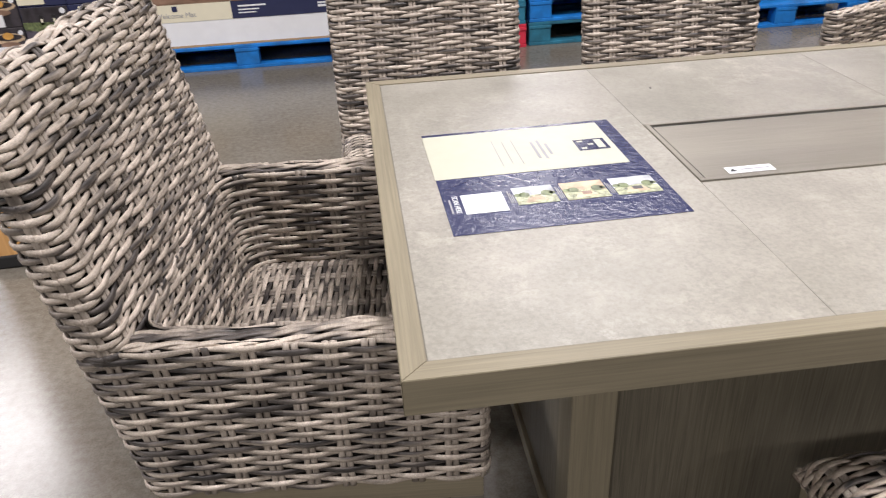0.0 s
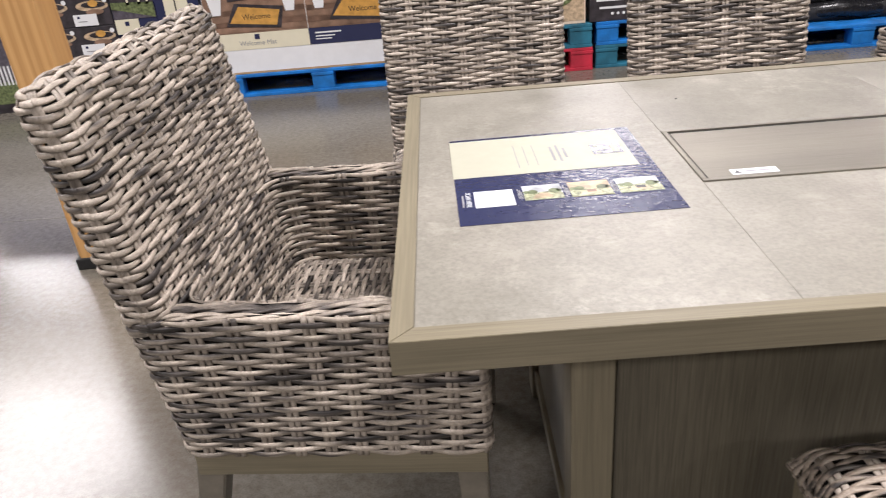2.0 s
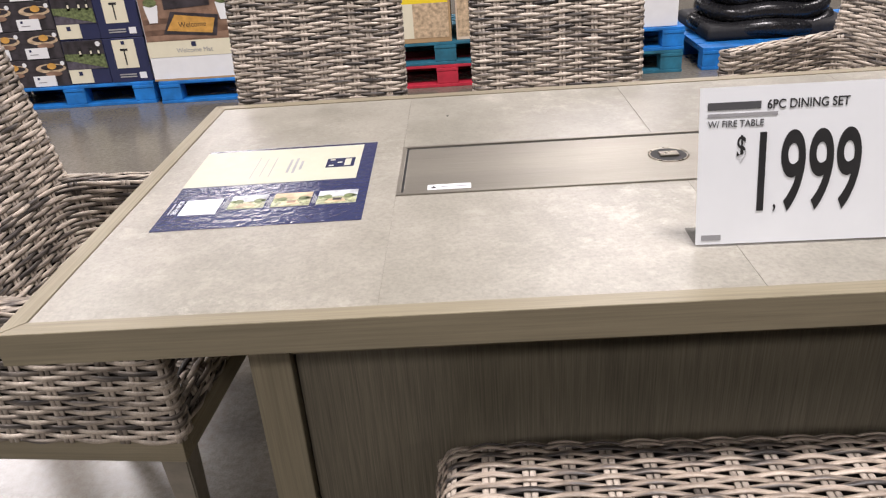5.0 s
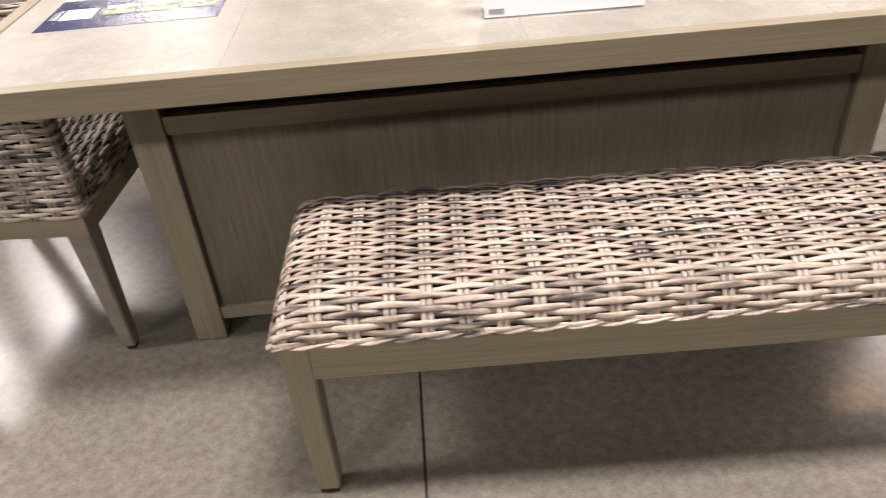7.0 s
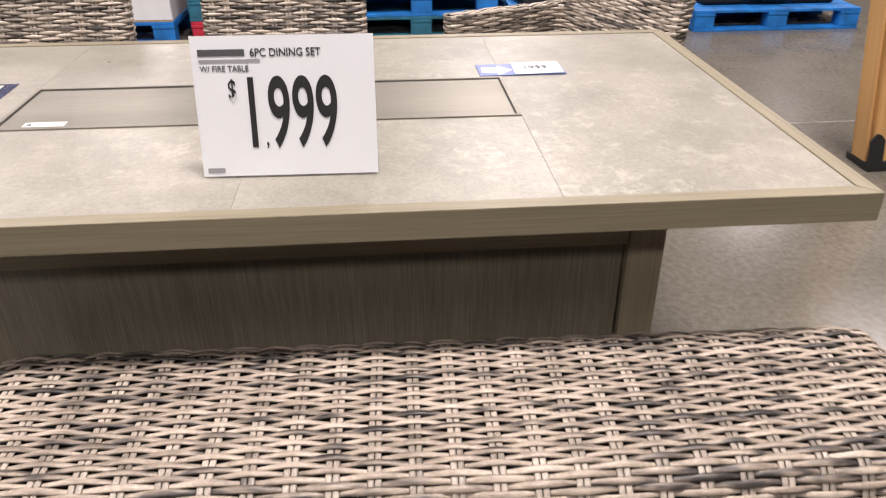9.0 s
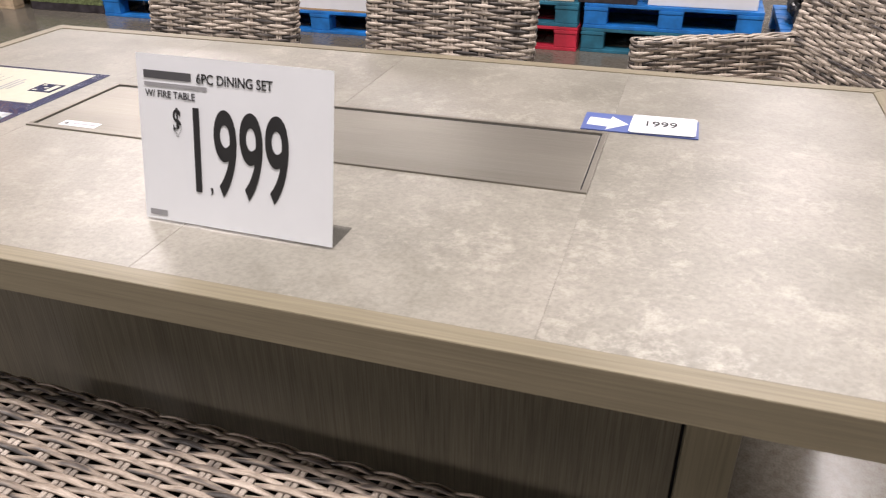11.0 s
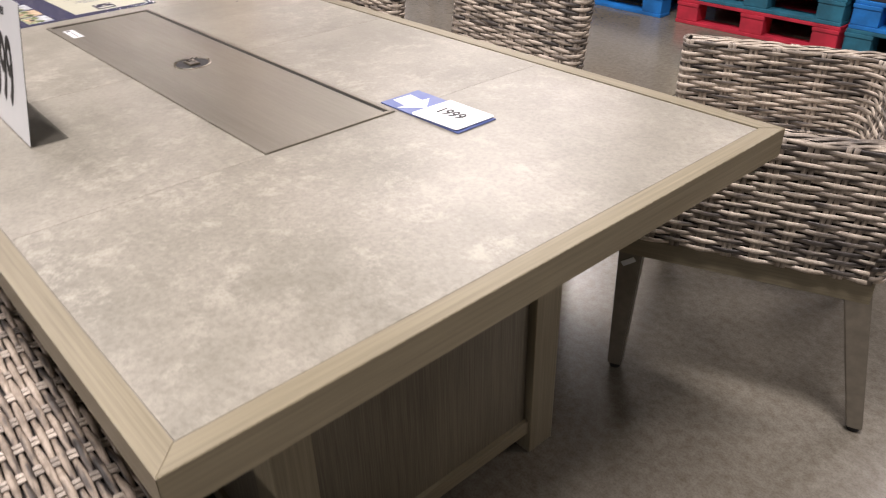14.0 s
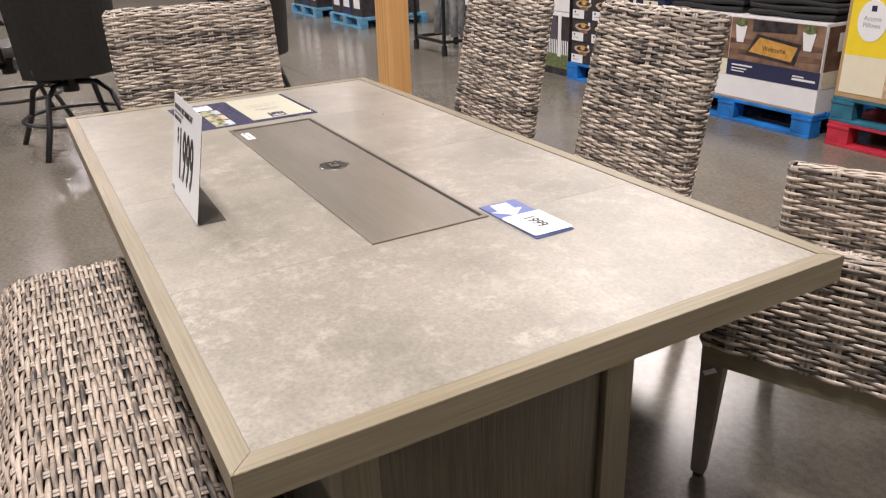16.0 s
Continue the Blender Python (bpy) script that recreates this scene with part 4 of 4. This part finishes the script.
for col, x in enumerate((-1.9, -1.63)):
    for k in range(4):
        w = 0.268
        box_ = carton("solar_light_box", x, ROW + 0.05, 0.141 + k * 0.285, x + w, ROW + 0.55, 0.141 + (k + 1) * 0.285 - 0.003, M_NAVY, "navy carton with a cream garden light label", "box")
        tagged(box_, group="stacked lighting cartons")
        if col:
            face(box_, 0.055, 0.09, 0.2, 0.27, M_CREAM_BOX, 0.002, "label_panel", "cream label")
            face(box_, 0.12, 0.11, 0.128, 0.2, M_INK, 0.0035, "lamp_print")
            face(box_, 0.1, 0.2, 0.148, 0.214, M_INK, 0.0035, "lamp_print")
            face(box_, 0.115, 0.24, 0.137, 0.262, M_NAVY, 0.0035, "emblem")
            for z in (0.045, 0.03):
                face(box_, 0.06, z, 0.17, z + 0.008, M_GREY_INK, 0.0035, "print_bar")
            face(box_, 0.19, 0.02, 0.235, 0.06, M_WHITE_BOX, 0.0035, "white_tag")
        else:
            face(box_, 0.004, 0.1, 0.264, 0.28, M_PHOTO_DARK, 0.002, "photo", "dark garden photo")
            face(box_, 0.004, 0.1, 0.264, 0.15, M_PLUM, 0.0035, "flower_bed")
            lawn = prism([(0.06, 0.15), (0.264, 0.1), (0.264, 0.19), (0.004, 0.2), (0.004, 0.16)], 0, 0.001)
            bmesh.ops.transform(lawn, matrix=Matrix.Translation((0, -0.0035, 0)) @ Matrix.Rotation(math.pi / 2, 4, "X"), verts=lawn.verts[:])
            part("lawn", lawn, M_PHOTO_GREEN, box_)
            face_oval(box_, 0.235, 0.255, 0.016, 0.016, M_WHITE_BOX, 0.0045, "round_badge")
            face(box_, 0.004, 0.01, 0.15, 0.098, M_CREAM_BOX, 0.0035, "label_panel", "cream label")
            face(box_, 0.065, 0.06, 0.09, 0.085, M_NAVY, 0.005, "emblem")
            for lx in (0.1, 0.17, 0.22):
                face(box_, lx, 0.18, lx + 0.02, 0.235, M_INK, 0.0045, "lantern_print")
                face(box_, lx + 0.004, 0.195, lx + 0.016, 0.215, M_CREAM_BOX, 0.006, "lantern_glow")

for k in range(5):
    box_ = carton("fire_bowl_box", -2.4, ROW + 0.05, 0.141 + k * 0.18, -1.905, ROW + 0.55, 0.141 + (k + 1) * 0.18 - 0.003, M_PHOTO_DARK, "dark carton with a printed fire bowl photo", "box")
    tagged(box_, group="stacked fire bowl cartons")
    for dx in (0.0, 0.25):
        face_oval(box_, dx + 0.14, 0.118, 0.1, 0.03, M_PHOTO_TAN, 0.002, "bowl_print")
        face_oval(box_, dx + 0.15, 0.124, 0.075, 0.018, M_PHOTO_DARK, 0.0035, "bowl_hollow_print")
        face_oval(box_, dx + 0.15, 0.132, 0.03, 0.02, M_ORANGE, 0.005, "flame_print")
        face_oval(box_, dx + 0.15, 0.082, 0.055, 0.016, M_BROWN, 0.0035, "bowl_base_print")
        face(box_, dx + 0.01, 0.004, dx + 0.155, 0.072, M_WHITE_BOX, 0.0065, "label_panel", "white label")
        face(box_, dx + 0.035, 0.048, dx + 0.05, 0.062, M_NAVY, 0.008, "emblem")
        face(box_, dx + 0.035, 0.028, dx + 0.09, 0.033, M_GREY_INK, 0.008, "print_bar")
        face_oval(box_, dx + 0.225, 0.148, 0.014, 0.014, M_WHITE_BOX, 0.0065, "round_badge")

shed = carton("gazebo_carton", -3.12, ROW + 0.06, 0.0, -2.45, ROW + 0.5, 1.1, M_PHOTO_DARK, "tall carton printed with a white fence garden photo", "box")
face(shed, 0.005, 0.66, 0.665, 1.08, M_BRIGHT_BLUE, 0.002, "blue_field", "bright blue field")
face(shed, 0.005, 0.54, 0.665, 0.66, M_WHITE_BOX, 0.002, "pale_sky", "pale printed sky")
for row_z in (0.74, 0.71, 0.68):
    for cx in (0.12, 0.32, 0.52):
        face(shed, cx - 0.07, row_z, cx + 0.07, row_z + 0.012, M_WHITE_BOX, 0.0035, "print_bar")
face(shed, 0.07, 0.24, 0.5, 0.52, M_PLUM, 0.002, "wall_print")
face(shed, 0.0, 0.5, 0.665, 0.535, M_WHITE_BOX, 0.0035, "eave_print")
face(shed, 0.005, 0.06, 0.665, 0.2, M_PHOTO_GREEN, 0.002, "lawn_print")
for k in range(26):
    face(shed, 0.01 + k * 0.0255, 0.18, 0.022 + k * 0.0255, 0.3, M_WHITE_BOX, 0.0035, "fence_picket")
for x in (0.03, 0.52):
    face(shed, x, 0.16, x + 0.045, 0.52, M_WHITE_BOX, 0.005, "porch_column")

pillow_box = carton("pillow_carton", 0.085, ROW + 0.0, 0.282, 0.6, ROW + 0.6, 0.95, M_CARDBOARD, "tall carton with yellow and peach printed front", "box")
face(pillow_box, 0.02, 0.24, 0.5, 0.66, M_YELLOW, 0.002, "yellow_field", "yellow field")
face(pillow_box, 0.02, 0.03, 0.28, 0.24, M_CREAM_BOX, 0.002, "cream_field")
face(pillow_box, 0.28, 0.03, 0.5, 0.24, M_PHOTO_TAN, 0.002, "cushion_photo", "tan cushion photo")
oval = prism([(0.15 + 0.085 * math.cos(k * math.tau / 28), 0.43 + 0.11 * math.sin(k * math.tau / 28)) for k in range(28)], 0, 0.002)
bmesh.ops.transform(oval, matrix=Matrix.Translation((0, -0.002, 0)) @ Matrix.Rotation(math.pi / 2, 4, "X"), verts=oval.verts[:])
part("oval_label", oval, M_PAPER, pillow_box, "white oval label")
face_text(pillow_box, "Accent", 0.15, 0.43, 0.036, M_GREY_INK, 0.0046, "CENTER")
face_text(pillow_box, "Pillows", 0.15, 0.395, 0.036, M_GREY_INK, 0.0046, "CENTER")
face(pillow_box, 0.135, 0.48, 0.165, 0.51, M_NAVY, 0.0048, "emblem")

fruit_box = carton("fruit_print_box", 0.63, ROW + 0.03, 0.282, 0.995, ROW + 0.6, 0.8, M_PEACH, "carton with a printed green apple photo", "box")
face(fruit_box, 0.01, 0.02, 0.355, 0.5, M_PHOTO_TAN, 0.002, "photo", "tan food photo")
for r, mat, proud in ((0.1, M_PHOTO_GREEN, 0.004), (0.075, M_CREAM_BOX, 0.006), (0.02, M_PHOTO_GREEN, 0.008)):
    oval = prism([(0.2 + r * math.cos(k * math.tau / 24), 0.2 + 0.9 * r * math.sin(k * math.tau / 24)) for k in range(24)], 0, 0.001)
    bmesh.ops.transform(oval, matrix=Matrix.Translation((0, -proud, 0)) @ Matrix.Rotation(math.pi / 2, 4, "X"), verts=oval.verts[:])
    part("apple_print", oval, mat, fruit_box)

chic_box = carton("black_display_box", 1.02, ROW + 0.03, 0.282, 1.36, ROW + 0.6, 0.7, M_PHOTO_DARK, "black carton with white printed bars and dots", "box")
face(chic_box, 0.06, 0.075, 0.29, 0.088, M_WHITE_BOX, 0.002, "print_bar")
for k in range(3):
    dot = prism([(0.14 + 0.035 * k + 0.009 * math.cos(a * math.tau / 14), 0.045 + 0.009 * math.sin(a * math.tau / 14)) for a in range(14)], 0, 0.001)
    bmesh.ops.transform(dot, matrix=Matrix.Translation((0, -0.001, 0)) @ Matrix.Rotation(math.pi / 2, 4, "X"), verts=dot.verts[:])
    part("white_dot", dot, M_WHITE_BOX, chic_box)
face(chic_box, 0.04, 0.12, 0.3, 0.2, M_WHITE_BOX, 0.002, "label_panel")
carton("plain_carton", 1.42, ROW + 0.05, 0.282, 2.02, ROW + 0.7, 0.72, M_WHITE_BOX, "plain white carton on a stacked pallet", "box")


def wrapped_goods(x0, y0, z0, label):
    """Black hose-like rolls and folded fabric in plastic."""
    thing = empty("wrapped_goods", pose(x0, y0, z0), label, "goods")
    for k in range(3):
        r = 0.34 - 0.03 * k
        pts = [(0.5 + 1.25 * r * math.cos(a * math.tau / 28), 0.45 + r * math.sin(a * math.tau / 28), 0.06 + 0.1 * k + 0.015 * math.sin(a)) for a in range(29)]
        part("roll", tube(pts, 0.055), M_BLACK_SHINE, thing, "glossy black padded ring", True)
    bm = block((0.05, 0.1, 0.0), (1.0, 0.85, 0.09), 0.03)
    part("base_pad", bm, M_FABRIC, thing, "folded black fabric", True)
    bm = bmesh.new()
    bmesh.ops.create_icosphere(bm, subdivisions=4, radius=1)
    for v in bm.verts:
        c = v.co.copy()
        d = 1 + 0.16 * noise.noise(c * 3.0) + 0.08 * noise.noise(c * 8.0)
        v.co = Vector((0.52 + 0.36 * c.x * d, 0.47 + 0.28 * c.y * d, 0.36 + 0.1 * c.z * d))
    part("film_bundle", bm, M_FILM, thing, "crumpled grey stretch film")
    return thing


wrapped_goods(2.2, ROW + 0.06, 0.141, "black padded rings and fabric under stretch film")
wrapped_goods(3.45, ROW + 0.06, 0.141, "black padded rings and fabric on a blue pallet")

# ---- far pallets and rack beyond the posts ----
for x, y in ((-7.75, 3.95), (-9.4, 3.95), (-6.95, 5.2)):
    pallet(x, y, 0, 1.1, 1.0, M_PALLET_PALE, "pale blue pallet under cartons far down the aisle")
    for k in range(3):
        box_ = carton("far_carton", x + 0.02 + k * 0.35, y + 0.05, 0.141, x + 0.35 + k * 0.35, y + 0.9, 0.85, M_NAVY if k % 2 else M_PHOTO_DARK, "dark carton with a white label on a far pallet", "box")
        tagged(box_, group="far cartons")
        face(box_, 0.07, 0.1, 0.27, 0.5, M_WHITE_BOX, 0.002, "label_panel", "white label")
rack = empty("goods_rack", pose(-4.75, 3.75, 0), "black wheeled rack with silver wrapped tubes", "rack")
for x in (0, 0.62):
    for y in (0, 0.5):
        part("upright", block((x, y, 0.1), (x + 0.03, y + 0.03, 1.5), 0.003), M_DARK_METAL, rack)
        part("castor", disc(x + 0.015, y + 0.015, 0, 0.1, 0.03, 16), M_BLACK, rack, "black castor")
for y in (0, 0.5):
    part("cross_bar", block((0.03, y, 0.12), (0.62, y + 0.03, 0.15), 0.003), M_DARK_METAL, rack)
for x in (0, 0.62):
    part("side_bar", block((x, 0.03, 0.12), (x + 0.03, 0.5, 0.15), 0.003), M_DARK_METAL, rack)
for k in range(6):
    part("wrapped_tube", tube([(0.08 + 0.09 * k, 0.25 + 0.06 * (k % 2), 0.15), (0.09 + 0.09 * k, 0.26, 0.8), (0.08 + 0.09 * k, 0.25, 1.45)], 0.04), M_FILM, rack, "silver wrapped tube", True)
pallet(-3.98, ROW + 0.0, 0, 0.75, 1.0, M_PALLET_WOOD, "raw wooden pallet beside a tall carton")
carton("garden_carton", -3.96, ROW + 0.05, 0.141, -3.25, ROW + 0.8, 1.0, M_PHOTO_GREEN, "green printed garden carton on a raw pallet", "box")

# ---- dark bar stools ----


def bar_stool(x, y, turn, label):
    """Swivel stool, facing +x, with a woven tub back and four bowed legs."""
    stool = empty("bar_stool", pose(x, y, 0, 0, 0, turn), label, "stool", "dark bar stools")

    def tub(u, v):
        a = math.pi * (0.62 + 0.76 * u / 0.9)
        r = 0.31 + 0.06 * v
        return (-0.02 + r * 1.05 * math.cos(a), -r * math.sin(a), 0.49 + v)

    weave("tub_back", stool, tub, 0.9, 0.72, 0.05, 0.02, M_DARK_WICKER, M_DARK_WICKER, (18, 4), 0.0035, 3)
    for s in (-1, 1):
        part("arm", tube([(-0.16, s * 0.33, 0.83), (0.05, s * 0.35, 0.84), (0.2, s * 0.34, 0.81), (0.24, s * 0.31, 0.56)], 0.016), M_DARK_METAL, stool, "curved dark arm", True)
    part("seat", block((-0.24, -0.26, 0.5), (0.26, 0.26, 0.58), 0.03), M_DARK_WICKER, stool, "dark woven seat")
    part("swivel_hub", disc(0, 0, 0.36, 0.5, 0.05, 20), M_DARK_METAL, stool, "dark swivel hub")
    for k in range(4):
        a = math.pi / 4 + k * math.pi / 2
        c, s = math.cos(a), math.sin(a)
        part("leg", tube([(0.05 * c, 0.05 * s, 0.42), (0.18 * c, 0.18 * s, 0.42), (0.27 * c, 0.27 * s, 0.36), (0.32 * c, 0.32 * s, 0.2), (0.42 * c, 0.42 * s, 0.0)], 0.018), M_DARK_METAL, stool, "bowed dark metal leg", True)
    ringp = [(0.32 * math.cos(k * math.tau / 32), 0.32 * math.sin(k * math.tau / 32), 0.2) for k in range(33)]
    part("foot_ring", tube(ringp, 0.012), M_DARK_METAL, stool, "round foot rest", True)
    return stool


bar_stool(-2.70, 0.18, 190, "charcoal wicker swivel bar stool with bowed metal legs")
bar_stool(-3.75, -0.15, 100, "charcoal wicker swivel bar stool beside a low table")
bar_stool(-2.62, 1.28, 205, "charcoal wicker swivel bar stool standing behind an armchair")
